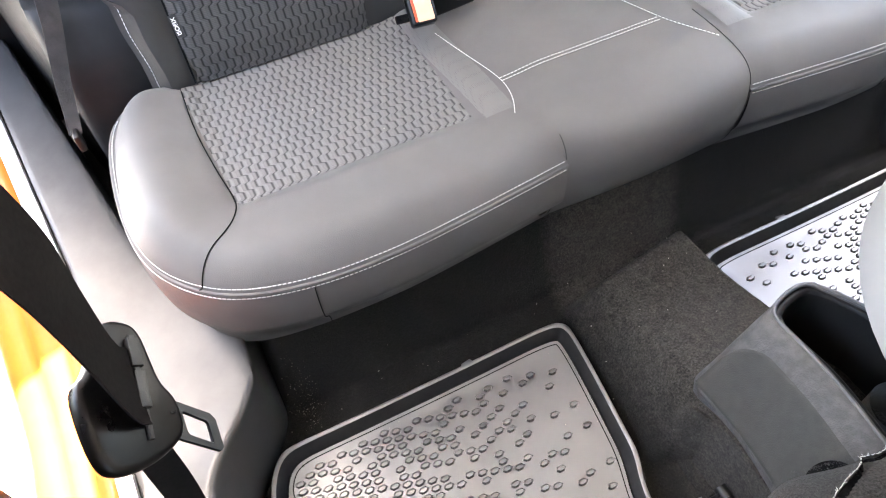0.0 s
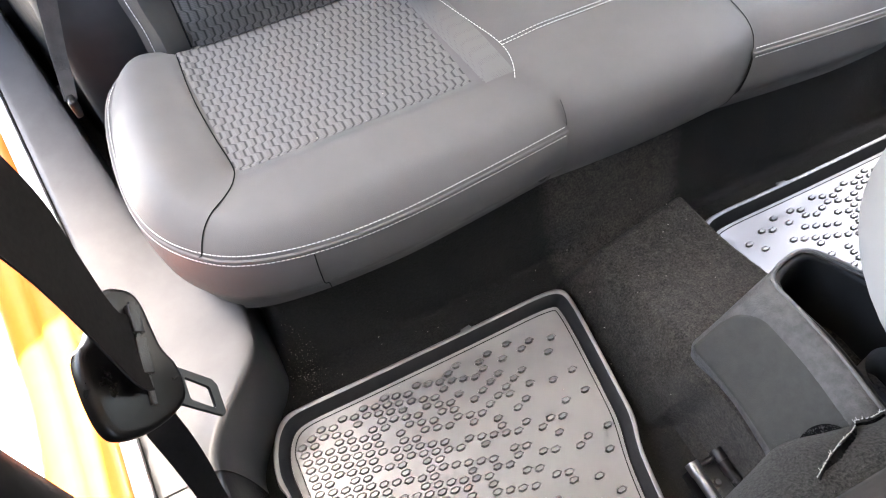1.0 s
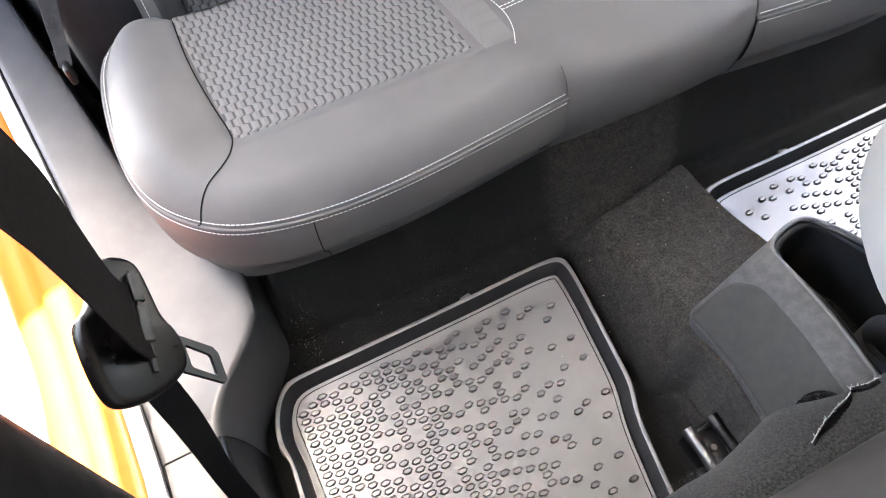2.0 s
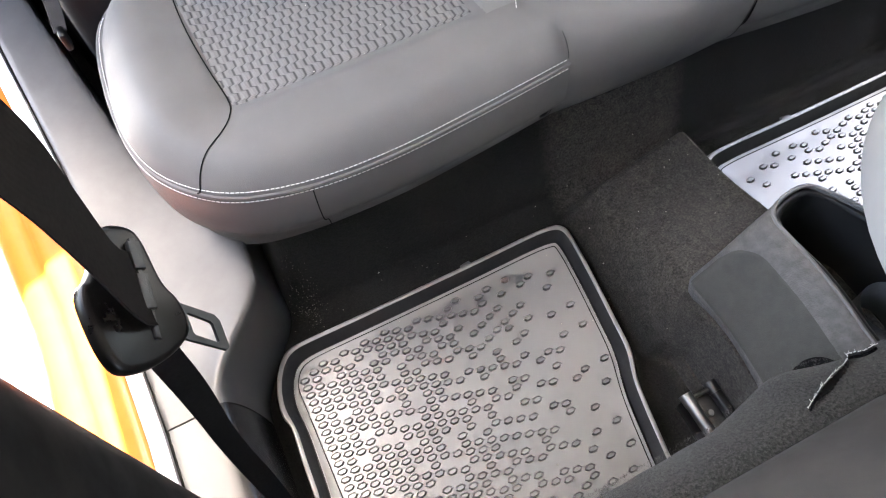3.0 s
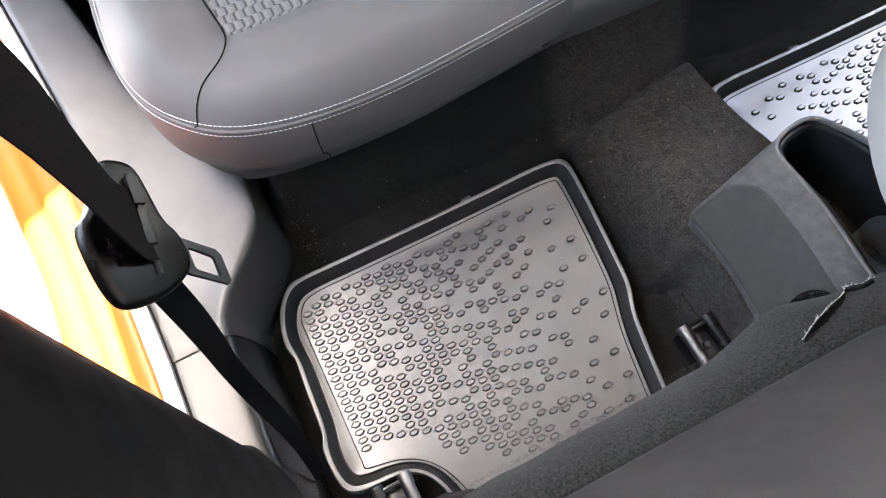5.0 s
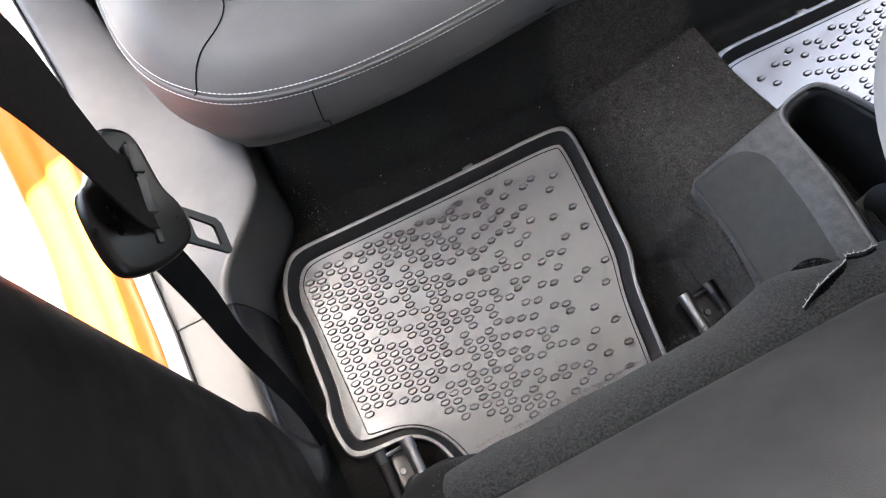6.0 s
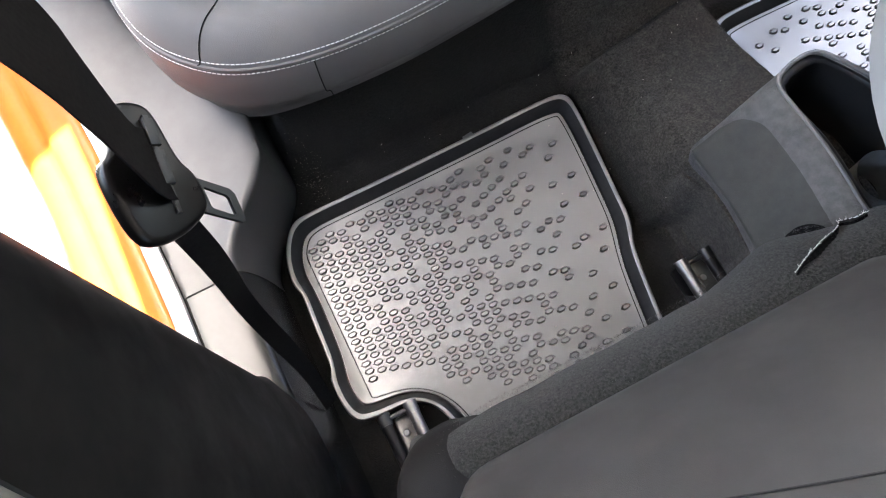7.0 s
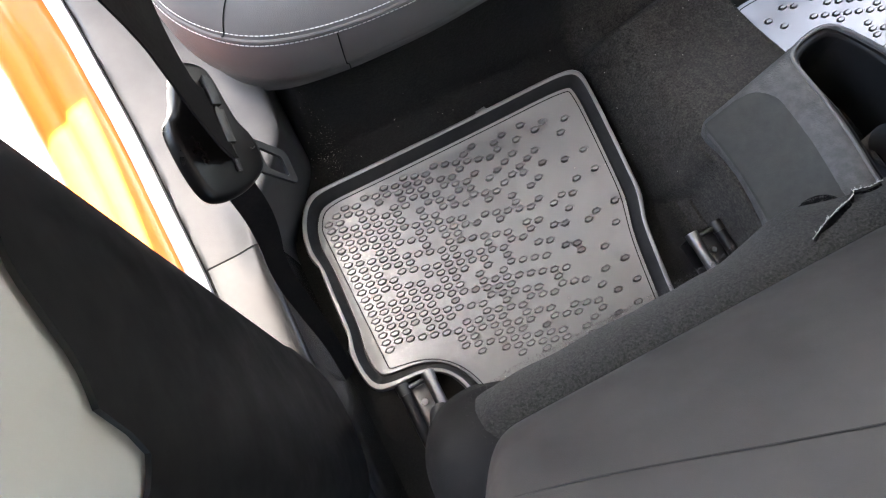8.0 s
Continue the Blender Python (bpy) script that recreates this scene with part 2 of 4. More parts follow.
def tube(pts, r, sides=8, bm=None, flat=1.0):
    """A tube along a polyline."""
    bm = bm or bmesh.new()
    rings = []
    for i, p in enumerate(pts):
        d = (pts[min(i + 1, len(pts) - 1)] - pts[max(i - 1, 0)]).normalized()
        up = Vector((0, 0, 1)) if abs(d.z) < 0.9 else Vector((1, 0, 0))
        s = d.cross(up).normalized()
        n = s.cross(d)
        rings.append([bm.verts.new(p + s * r * math.cos(a) + n * r * flat * math.sin(a)) for a in (2 * math.pi * k / sides for k in range(sides))])
    for a, b in zip(rings, rings[1:]):
        for k in range(sides):
            bm.faces.new((a[k], a[(k + 1) % sides], b[(k + 1) % sides], b[k]))
    bm.faces.new(rings[0]), bm.faces.new(rings[-1][::-1])
    return bm


def stitches(pts, name, parent, length=0.0042, gap=0.0018, r=0.0006):
    """A seam of single thread stitches along a polyline, as one mesh."""
    bm = bmesh.new()
    total = sum((b - a).length for a, b in zip(pts, pts[1:]))
    n = int(total / (length + gap))
    for k in range(n):
        a, b = along(pts, k * (length + gap) / total), along(pts, (k * (length + gap) + length) / total)
        m = (a + b) / 2
        tube([a, m + Vector((0, 0, r * 0.6)), b], r, 5, bm)
    ob = part(name, bm, THREAD, parent, "white stitched thread")
    return ob


def block(size, at=(0, 0, 0), bevel=0.004, segs=3, bm=None, turn=None):
    """A box with rounded edges."""
    out = bm or bmesh.new()
    one = bmesh.new()
    bmesh.ops.create_cube(one, size=1)
    bmesh.ops.scale(one, vec=size, verts=one.verts)
    if bevel:
        bmesh.ops.bevel(one, geom=list(one.edges), offset=bevel, segments=segs, profile=0.5, affect='EDGES')
    m = Matrix.Translation(at) @ (turn or Matrix())
    bmesh.ops.transform(one, matrix=m, verts=one.verts)
    tmp = bpy.data.meshes.new("tmp")
    one.to_mesh(tmp)
    one.free()
    out.from_mesh(tmp)
    bpy.data.meshes.remove(tmp)
    return out


def prism(outline, depth, frame_m, bevel=0.0, segs=2):
    """A flat outline (x, y), extruded by depth in its own z, set in place by frame_m."""
    bm = bmesh.new()
    vs = [bm.verts.new((x, y, 0)) for x, y in outline]
    f = bm.faces.new(vs)
    r = bmesh.ops.extrude_face_region(bm, geom=[f])
    bmesh.ops.translate(bm, vec=(0, 0, depth), verts=[e for e in r["geom"] if isinstance(e, bmesh.types.BMVert)])
    if bevel:
        es = [e for e in bm.edges if abs(e.verts[0].co.z - e.verts[1].co.z) < 1e-6]
        bmesh.ops.bevel(bm, geom=es, offset=bevel, segments=segs, profile=0.5, affect='EDGES')
    bmesh.ops.transform(bm, matrix=frame_m, verts=bm.verts)
    return bm


def fuzz(points, low, high, width, rnd):
    """Short single fibres standing on (point, normal) pairs, as one mesh."""
    bm = bmesh.new()
    for p, n in points:
        d = (n + Vector((rnd.gauss(0, 0.7), rnd.gauss(0, 0.7), rnd.gauss(0, 0.5)))).normalized()
        s = d.cross(Vector((rnd.random() - 0.5, rnd.random() - 0.5, rnd.random() - 0.5))).normalized() * width
        bm.faces.new((bm.verts.new(p - s), bm.verts.new(p + s), bm.verts.new(p + d * rnd.uniform(low, high))))
    return bm


def ease(a, b, x):
    t = max(0.0, min(1.0, (x - a) / (b - a)))
    return t * t * (3 - 2 * t)


MID = 0.445          # the car's centre line

# ---- ground and car body ----
def ground_fn(u, v):
    return Vector(((u - 0.5) * 400, (v - 0.5) * 400, -0.36))


tagged(part("ground", sheet(ground_fn, 8, 8), GROUND), "pale sunlit concrete yard beside the car", "ground", kind="structure")


def floor_z(x, y):
    """The car's carpeted floor: flat footwells, centre tunnel, heel board under the bench."""
    d = x - MID
    foot = 0.118 if d > 0 else 0.118 + 0.052 * ease(-0.115, -0.075, y)
    top = 0.085 if d > 0 else 0.085 + 0.021 * ease(-0.06, -0.11, y)
    side = 1 - ease(top, foot, abs(d))
    h = 0.098 + 0.045 * ease(0.15, -0.15, y) - 0.02 * ease(-0.05, 0.19, y)
    rear = 0.174 + 0.16 * (x - 0.319)
    tail = 1 - 0.9 * ease(rear - 0.004, rear + 0.03, y)
    z = -0.010 + side * h * tail
    z += 0.20 * ease(0.234, 0.325, y) * ease(-0.19, -0.15, x) + 0.03 * ease(0.5, 0.6, x) * (1 - ease(0.19, 0.23, y))
    along_ = (y + 0.062) / -0.085
    if -0.1 < along_ < 1.2:
        z += 0.024 * math.exp(-((x - 0.325 - 0.002 * along_) / 0.0095) ** 4) * ease(-0.1, 0.06, along_)
    z -= 0.006 * ease(-0.275, -0.255, x) * ease(0.30, 0.27, x) * ease(0.19, 0.17, y)
    z += 0.0030 * noise.noise(Vector((x * 14, y * 14, 0.3))) + 0.0010 * noise.noise(Vector((x * 55, y * 55, 1.3)))
    return z


def floor_fn(u, v):
    x, y = -0.41 + 1.60 * u, -1.3 + 2.6 * v
    return Vector((x, y, floor_z(x, y)))


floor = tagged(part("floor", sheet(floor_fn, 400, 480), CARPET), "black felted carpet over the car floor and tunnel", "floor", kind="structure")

# lint and crumbs caught in the carpet
rng = random.Random(4)
bm = bmesh.new()
for k in range(230):
    if k < 90:
        x, y = rng.uniform(-0.2, 0.62), rng.uniform(-0.2, 0.26)
    else:
        x, y = rng.gauss(-0.150, 0.013), rng.gauss(0.245, 0.020)
    r = rng.uniform(0.0003, 0.0007) * (1.0 if k < 90 else 0.7)
    m = Matrix.Translation((x, y, floor_z(x, y) + 0.0012)) @ Euler((rng.random() * 6, rng.random() * 6, rng.random() * 6)).to_matrix().to_4x4() @ Matrix.Diagonal((r * rng.uniform(0.8, 3), r, r * 0.7, 1))
    bmesh.ops.create_icosphere(bm, subdivisions=1, radius=1, matrix=m)
LINT = mottled("pale_lint", (0.5, 0.46, 0.4), 0.9, 0.3, 90, 0)
tagged(part("lint", bm, LINT), "pale lint and crumbs scattered on the carpet", "lint", kind="stuff")


FIBRE = mottled("brownish_carpet_fibre", (0.075, 0.066, 0.056), 0.95, 0.5, 300, 0, spec=0.05)
UP = Vector((0, 0, 1))
spots = []
for k in range(7000):
    x, y = rng.uniform(0.25, 0.60), rng.uniform(-0.26, 0.20)
    spots.append((Vector((x, y, floor_z(x, y) - 0.0003)), UP))
# pale fibre cluster standing in for the lit patch by the sill
for k in range(2600):
    x, y = rng.gauss(-0.148, 0.018), rng.gauss(0.240, 0.025)
    spots.append((Vector((x, y, floor_z(x, y) - 0.0003)), UP))
tagged(part("carpet_fibres", fuzz(spots, 0.0015, 0.0035, 0.00022, rng), FIBRE, smooth=False), "loose brownish carpet fibres, clustered pale for a lit patch", "carpet fibres", kind="stuff")


def sill_z(y):
    return 0.150 + 0.18 * max(0.0, y - 0.30) * ease(0.25, 0.45, y)


def sill_foot(y):
    """Where the trim rolls down to the carpet; behind the bench's corner it runs along the doorway."""
    x = -0.182 - 0.086 * ease(0.248, 0.092, y) - 0.002 * ease(0.055, -0.06, y)
    return x + (-0.276 - 0.2 * max(0.0, y - 0.45) - x) * ease(0.38, 0.50, y)


def door_line(y):
    """How far the doorway's edge swings outward towards the rear."""
    return -0.045 * max(0.0, y - 0.085) - 0.06 * max(0.0, y - 0.5)


def sill_section(y):
    """Inner sill trim across the car, from the door seal over a low hump to the carpet: list of (x, z)."""
    z = sill_z(y)
    f = sill_foot(y)
    o = door_line(y)
    d = 0.012 + 0.016 * ease(0.22, 0.06, y) - 0.008 * ease(0.34, 0.46, y)
    cr = f - d
    h = 0.014 * ease(0.02, 0.14, y) * (1 - ease(0.34, 0.46, y))
    c = min(-0.325 + o, cr - 0.03)
    pts = [(-0.3698 + o, z - 0.03), (-0.3698 + o, z - 0.0025), (-0.3678 + o, z), (-0.355 + o, z + 0.0005), (c, z + 0.001), (c + 0.5 * (cr - c), z + 0.001 + 0.40 * h), (cr, z + h)]
    for k in range(1, 7):
        a = math.pi / 2 * k / 6
        pts.append((cr + d * math.sin(a), -0.014 + (z + h + 0.014) * math.cos(a)))
    return pts


def sill_mesh(y0, y1, n):
    def fn(u, v):
        y = y0 + (y1 - y0) * u
        s = smooth_line([(x, 0, z) for x, z in sill_section(y)], 2)
        p = along(s, v)
        return Vector((p.x, y, p.z))
    return sheet(fn, n, 72)


def mirrored(ob):
    """The same thing on the car's other side."""
    m = ob.matrix_world.copy()
    c = copy_thing(ob, Matrix.Translation((2 * MID, 0, 0)) @ Matrix.Diagonal((-1, 1, 1, 1)) @ m)
    return c


trim_l = thing("sill_trim", "satin black plastic sill trim along the doorway", "sill trim", kind="structure")
part("rear_trim", sill_mesh(0.0845, 1.25, 110), TRIM_SKYLIT, trim_l)
part("front_trim", sill_mesh(-1.2, 0.0820, 80), TRIM, trim_l)
bm = sheet(lambda u, v: Vector((-0.3708 - 0.0012 + 0.0024 * v, -1.2 + 2.4 * u, 0.1465)), 90, 2, 0.02)
gap_l = part("gap", bm, DARKGAP, trim_l, "dark rubber joint")
for vert in gap_l.data.vertices:
    vert.co.z += sill_z(vert.co.y) - 0.15
    vert.co.x += door_line(vert.co.y)


def joint_fn(u, v):
    y = 0.080 + 0.0065 * u
    p = along(smooth_line([(x, 0, z) for x, z in sill_section(y)], 1), 0.06 + 0.94 * v)
    return Vector((p.x - 0.0012, y, p.z - 0.0022))


part("joint", sheet(joint_fn, 2, 40), DARKGAP, trim_l, "dark joint")


def body_fn(u, v):
    y = -1.4 + 2.6 * u
    z = sill_z(y)
    p = along(smooth_line([Vector(q) for q in ((-0.390, 0, z - 0.016), (-0.402, 0, z - 0.008), (-0.425, 0, z - 0.014), (-0.452, 0, z - 0.018), (-0.456, 0, z - 0.032), (-0.492, 0, z - 0.036), (-0.515, 0, z - 0.062), (-0.545, 0, z - 0.13), (-0.56, 0, z - 0.3))], 2), v)
    return Vector((p.x + door_line(y), y, p.z))


def seal_fn(u, v):
    y = -1.2 + 2.4 * u
    z = sill_z(y)
    p = along(smooth_line([Vector(q) for q in ((-0.3718, 0, z - 0.02), (-0.3715, 0, z - 0.001), (-0.3745, 0, z + 0.0015), (-0.388, 0, z + 0.001), (-0.3975, 0, z - 0.004), (-0.4005, 0, z - 0.03))], 1), v)
    return Vector((p.x + door_line(y), y, p.z))


body_l = thing("body_sill", "orange painted body sill below the doorway", "car body", kind="structure")
part("painted_sill", sheet(body_fn, 60, 48), PAINT, body_l)
part("door_seal", sheet(seal_fn, 60, 10), SEAL, body_l, "grey rubber door seal")


# ---- pillars, roof and ends of the cabin ----
def pillar_rear(z):
    return -0.092 + 0.092 * z


def pillar_at(s, z):
    """A point of the pillar's section at the height z; s runs from its rear door edge round the inner face to the front."""
    r = pillar_rear(z)
    fl = 0.03 * ease(0.22, 0.08, z)
    pts = [(-0.43, r + 0.016), (-0.35, r + 0.010 + fl), (-0.316, r + 0.004 + fl), (-0.306, r - 0.004), (-0.290, r - 0.035), (-0.287, r - 0.10), (-0.290, r - 0.17), (-0.302, r - 0.205), (-0.33, r - 0.22), (-0.43, r - 0.225)]
    p = along(smooth_line([(x, y, 0) for x, y in pts], 2), s)
    return Vector((p.x + fl * 0.1, p.y, z))


def trim_top(y):
    return 0.722 + 0.042 * ease(-0.205, -0.188, y) + 0.033 * ease(-0.185, -0.13, y)


def lower_fn(u, v):
    y = pillar_at(u, 0.74).y
    return pillar_at(u, 0.11 + (trim_top(y) - 0.11) * v)


def upper_fn(u, v):
    y = pillar_at(u, 0.74).y
    a = trim_top(y) - 0.05
    p = pillar_at(u, a + (1.19 - a) * v)
    return p + Vector((-0.003, 0, 0))


pillar = thing("door_pillar", "door pillar with black lower and pale grey upper trim", "pillar", kind="structure")
part("lower_trim", sheet(lower_fn, 60, 24, 0.003), PILLAR_BLACK, pillar, "matt black plastic trim")
part("upper_trim", sheet(upper_fn, 60, 14, 0.003), LIGHT_TRIM, pillar, "pale grey plastic trim")


def slot_fn(u, v):
    """Near-black band for a slot's shade below the trims' joint, its front end rounded."""
    s = 0.30 + 0.36 * u
    y = pillar_at(s, 0.74).y
    end = math.sqrt(max(0.0, 1 - max(0.0, (u - 0.86) / 0.14) ** 2))
    z = trim_top(y) - 0.026 + 0.015 * end * (1 - 2 * v)
    return pillar_at(s, z) + Vector((0.0014, 0, 0))


part("slot_shade", sheet(slot_fn, 30, 8, 0.001), DARKGAP, pillar, "near-black strip for the shade in a belt slot")
mirrored(pillar)
mirrored(trim_l)
mirrored(body_l)

tagged(part("ceiling", block((1.71, 2.72, 0.03), (0.445, 0.0, 1.205), 0.012, 3), ROOF_LINING), "pale grey felt roof lining", "ceiling", kind="structure")


# unseen rails added to block the high sky over the doorways
rail_l = tagged(part("wall_roof_rail", block((0.07, 2.60, 0.15), (-0.400, 0.0, 1.125), 0.03, 4), LIGHT_TRIM), "unseen pale grey roof rail, added to cut the sky light", "wall", kind="structure")
mirrored(rail_l)


def quarter():
    """Rear quarter of the cabin behind the doorway."""
    bm = block((0.275, 0.50, 0.56), (-0.4725, 1.10, 0.91), 0.012, 3)
    block((0.265, 0.34, 0.58), (-0.4725, 1.17, 0.36), 0.012, 3, bm)
    return bm


quarter_l = tagged(part("wall_left", quarter(), PILLAR_BLACK), "dark plastic quarter panel behind the doorway", "wall", kind="structure")
mirrored(quarter_l)
tagged(part("wall_rear", block((1.72, 0.05, 0.75), (MID, 1.36, 0.27), 0.012, 3), PILLAR_BLACK), "dark plastic panel below the rear window", "wall", kind="structure")
tagged(part("wall_front", block((1.7, 0.05, 0.86), (MID, -1.33, 0.36), 0.012, 3), PILLAR_BLACK), "dark front end of the cabin below the windscreen", "wall", kind="structure")
# unseen front door panels, added to cut light from the front
tagged(part("wall_front_left", block((0.05, 1.0, 0.84), (-0.445, -0.81, 0.37), 0.012, 3), PILLAR_BLACK), "unseen dark front door panel, added to cut the front light", "wall", kind="structure")
tagged(part("wall_front_right", block((0.05, 1.0, 0.84), (1.335, -0.81, 0.37), 0.012, 3), PILLAR_BLACK), "unseen dark front door panel, added to cut the front light", "wall", kind="structure")

# rear doors, unseen, set ajar to cut the daylight from the sides
rear_door = thing("door_1", "unseen rear car door, ajar to cut the daylight, orange outside", "car door", (-0.46, -0.10, 0.0), kind="structure")
part("door_skin", block((0.012, 0.92, 0.74), (-0.05, 0.47, 0.33), 0.005, 2), PAINT, rear_door)
part("door_panel", block((0.06, 0.92, 0.74), (-0.012, 0.47, 0.33), 0.012, 3), PILLAR_BLACK, rear_door, "black inner door panel")
part("window_frame", block((0.03, 0.05, 0.46), (-0.02, 0.04, 0.92), 0.01, 3), PILLAR_BLACK, rear_door)
part("window_frame", block((0.03, 0.05, 0.46), (-0.02, 0.90, 0.92), 0.01, 3), PILLAR_BLACK, rear_door)
part("window_frame", block((0.03, 0.92, 0.05), (-0.02, 0.47, 1.14), 0.01, 3), PILLAR_BLACK, rear_door)
rear_door.rotation_euler = (0, 0, radians(24))
bpy.context.view_layer.update()
mirrored(rear_door).name = "door_2"

# ---- rear bench ----
EDGE = smooth_line([(-0.140, 0.662, 0), (-0.200, 0.650, 0), (-0.243, 0.612, 0), (-0.262, 0.545, 0), (-0.268, 0.42, 0), (-0.253, 0.336, 0), (-0.216, 0.279, 0), (-0.164, 0.238, 0), (-0.077, 0.214, 0), (0.028, 0.209, 0), (0.151, 0.219, 0), (0.291, 0.234, 0)], 2)
BENCH_Z = 0.335


def seat_top(x, y):
    """Height of the outer cushion's top."""
    sag = -0.022 * ease(0.30, 0.60, y)
    bol = 0.024 * math.exp(-((x + 0.205) / 0.050) ** 2) * ease(0.25, 0.4, y)
    dish = -0.012 * ease(-0.15, -0.11, x) * (1 - ease(0.19, 0.23, x)) * ease(0.325, 0.36, y)
    return BENCH_Z + 0.036 + sag + bol + dish


EDGE_PTS = np.array([along(EDGE, k / 399).to_tuple() for k in range(400)])


def edge_fall(p):
    """The cushion's height at p, rolled off towards the piped edge; lower and rounder along the bolster."""
    edge_d = float(np.sqrt(((EDGE_PTS[:, :2] - (p.x, p.y)) ** 2).sum(axis=1).min()))
    z = seat_top(p.x, p.y) - 0.036 * max(0.0, 1 - edge_d / 0.055) ** 2.2
    low = BENCH_Z + 0.062 * (1 - max(0.0, 1 - edge_d / 0.052) ** 2) - 0.018 * ease(0.3, 0.6, p.y)
    k = 1 - ease(-0.20, -0.12, p.x)
    return max(BENCH_Z, z + (min(z, low) - z) * k)


def cushion_fn(u, v):
    """u along the front edge, v from the seat's rear over the top and down the front."""
    e = along(EDGE, u)
    core = Vector((-0.12 + 0.411 * u, 0.680, 0))
    if v < 0.62:
        p = core.lerp(e, (v / 0.62) ** 0.8)
        return Vector((p.x, p.y, edge_fall(p)))
    k = (v - 0.62) / 0.38
    side = 1 - ease(0.225, 0.31, e.y)
    n = Vector((1, 0.35, 0)).normalized().lerp(Vector((0.25 - e.x * 0.4, 1.0, 0)).normalized(), side).normalized()
    out = e - n * 0.006 * math.sin(min(1, k * 1.5) ** 0.8 * math.pi) + n * (0.014 + 0.020 * ease(0.30, 0.60, u)) * ease(0.45, 1.0, k)
    return Vector((out.x, out.y, BENCH_Z - (0.148 + 0.048 * (1 - ease(0.36, 0.70, u))) * k))


def surf(x, y):
    """A point on the outer cushion's top, by its plan place."""
    return Vector((x, y, edge_fall(Vector((x, y, 0)))))


bench = thing("rear_bench", "grey leatherette rear bench with woven zigzag inserts and white stitching", "car seat")


def outer_cushion():
    c = part("outer_cushion", sheet(cushion_fn, 120, 100), LEATHER, bench)

    def insert_fn(u, v):
        x = -0.136 + 0.011 * v + (0.332 + 0.012 * (1 - v)) * u
        y = 0.347 + 0.305 * (1 - v) + 0.004 * math.sin(u * math.pi)
        rim = min(u, 1 - u, 1 - v) * 1.0
        x += 0.012 * (1 - v) * (u - 0.5)
        p = surf(x, y)
        return p + Vector((0, 0, -0.0005 + 0.005 * ease(0, 0.025, rim)))
    part("fabric_insert", sheet(insert_fn, 60, 50), FABRIC, c, "grey zigzag woven fabric")

    def strip_fn(u, v):
        x = 0.203 + 0.052 * u + 0.012 * v
        y = 0.63 - 0.30 * v
        return surf(x, y) + Vector((0, 0, 0.0018 * math.sin(math.pi * min(1, u * 2) / 2) - 0.0004))
    part("pricked_strip", sheet(strip_fn, 10, 40), PERFORATED, c)
    def skin(u, v, off):
        p = cushion_fn(u, v)
        n = (cushion_fn(min(1, u + 0.004), v) - cushion_fn(max(0, u - 0.004), v)).cross(cushion_fn(u, v + 0.004) - cushion_fn(u, v - 0.004)).normalized()
        return p + n * (off if n.dot(p - Vector((0.05, 0.5, 0.2))) > 0 else -off)

    inner, outer = [], []
    for k in range(170):
        u = 0.12 + 0.88 * k / 169
        e = along(EDGE, u) + Vector((0, 0, BENCH_Z))
        lo_, hi_ = 0.5, 0.62
        for _ in range(14):
            v = (lo_ + hi_) / 2
            lo_, hi_ = (v, hi_) if (cushion_fn(u, v) - e).length > 0.0048 else (lo_, v)
        inner.append(skin(u, v, 0.0006))
        outer.append(skin(u, 0.6395, 0.0008))
    seam = tube([along(EDGE, 0.12 + 0.88 * k / 119) + Vector((0, -0.001, BENCH_Z - 0.0025)) for k in range(120)], 0.0026, 8)
    part("piping", seam, LEATHER, c)
    stitches(inner, "upper_stitching", c)
    stitches(outer, "lower_stitching", c)
    # seam from the fabric's front corner round the bolster, and seam down the front
    line = smooth_line([Vector((x, y, 0)) for x, y in ((-0.137, 0.615), (-0.140, 0.515), (-0.132, 0.414), (-0.124, 0.357), (-0.129, 0.327), (-0.150, 0.304), (-0.178, 0.287), (-0.196, 0.272), (-0.202, 0.261))], 2)
    line = [surf(p.x, p.y) + Vector((0, 0, 0.0007)) for p in (along(line, k / 90) for k in range(91))]
    part("bolster_seam", tube(line, 0.0009, 6), DARKGAP, c)
    front_u = min((k / 400 for k in range(120, 390)), key=lambda q: abs(along(EDGE, q).x + 0.078) + (0 if along(EDGE, q).y < 0.24 else 1))
    front = [cushion_fn(front_u, 0.64 + 0.36 * k / 10) + Vector((0, -0.0006, 0)) for k in range(11)]
    part("front_seam", tube(front, 0.0008, 6), DARKGAP, c)
    return c


cushion = outer_cushion()
copy_thing(cushion, Matrix.Translation((0.89, 0, 0)) @ Matrix.Diagonal((-1, 1, 1, 1)))


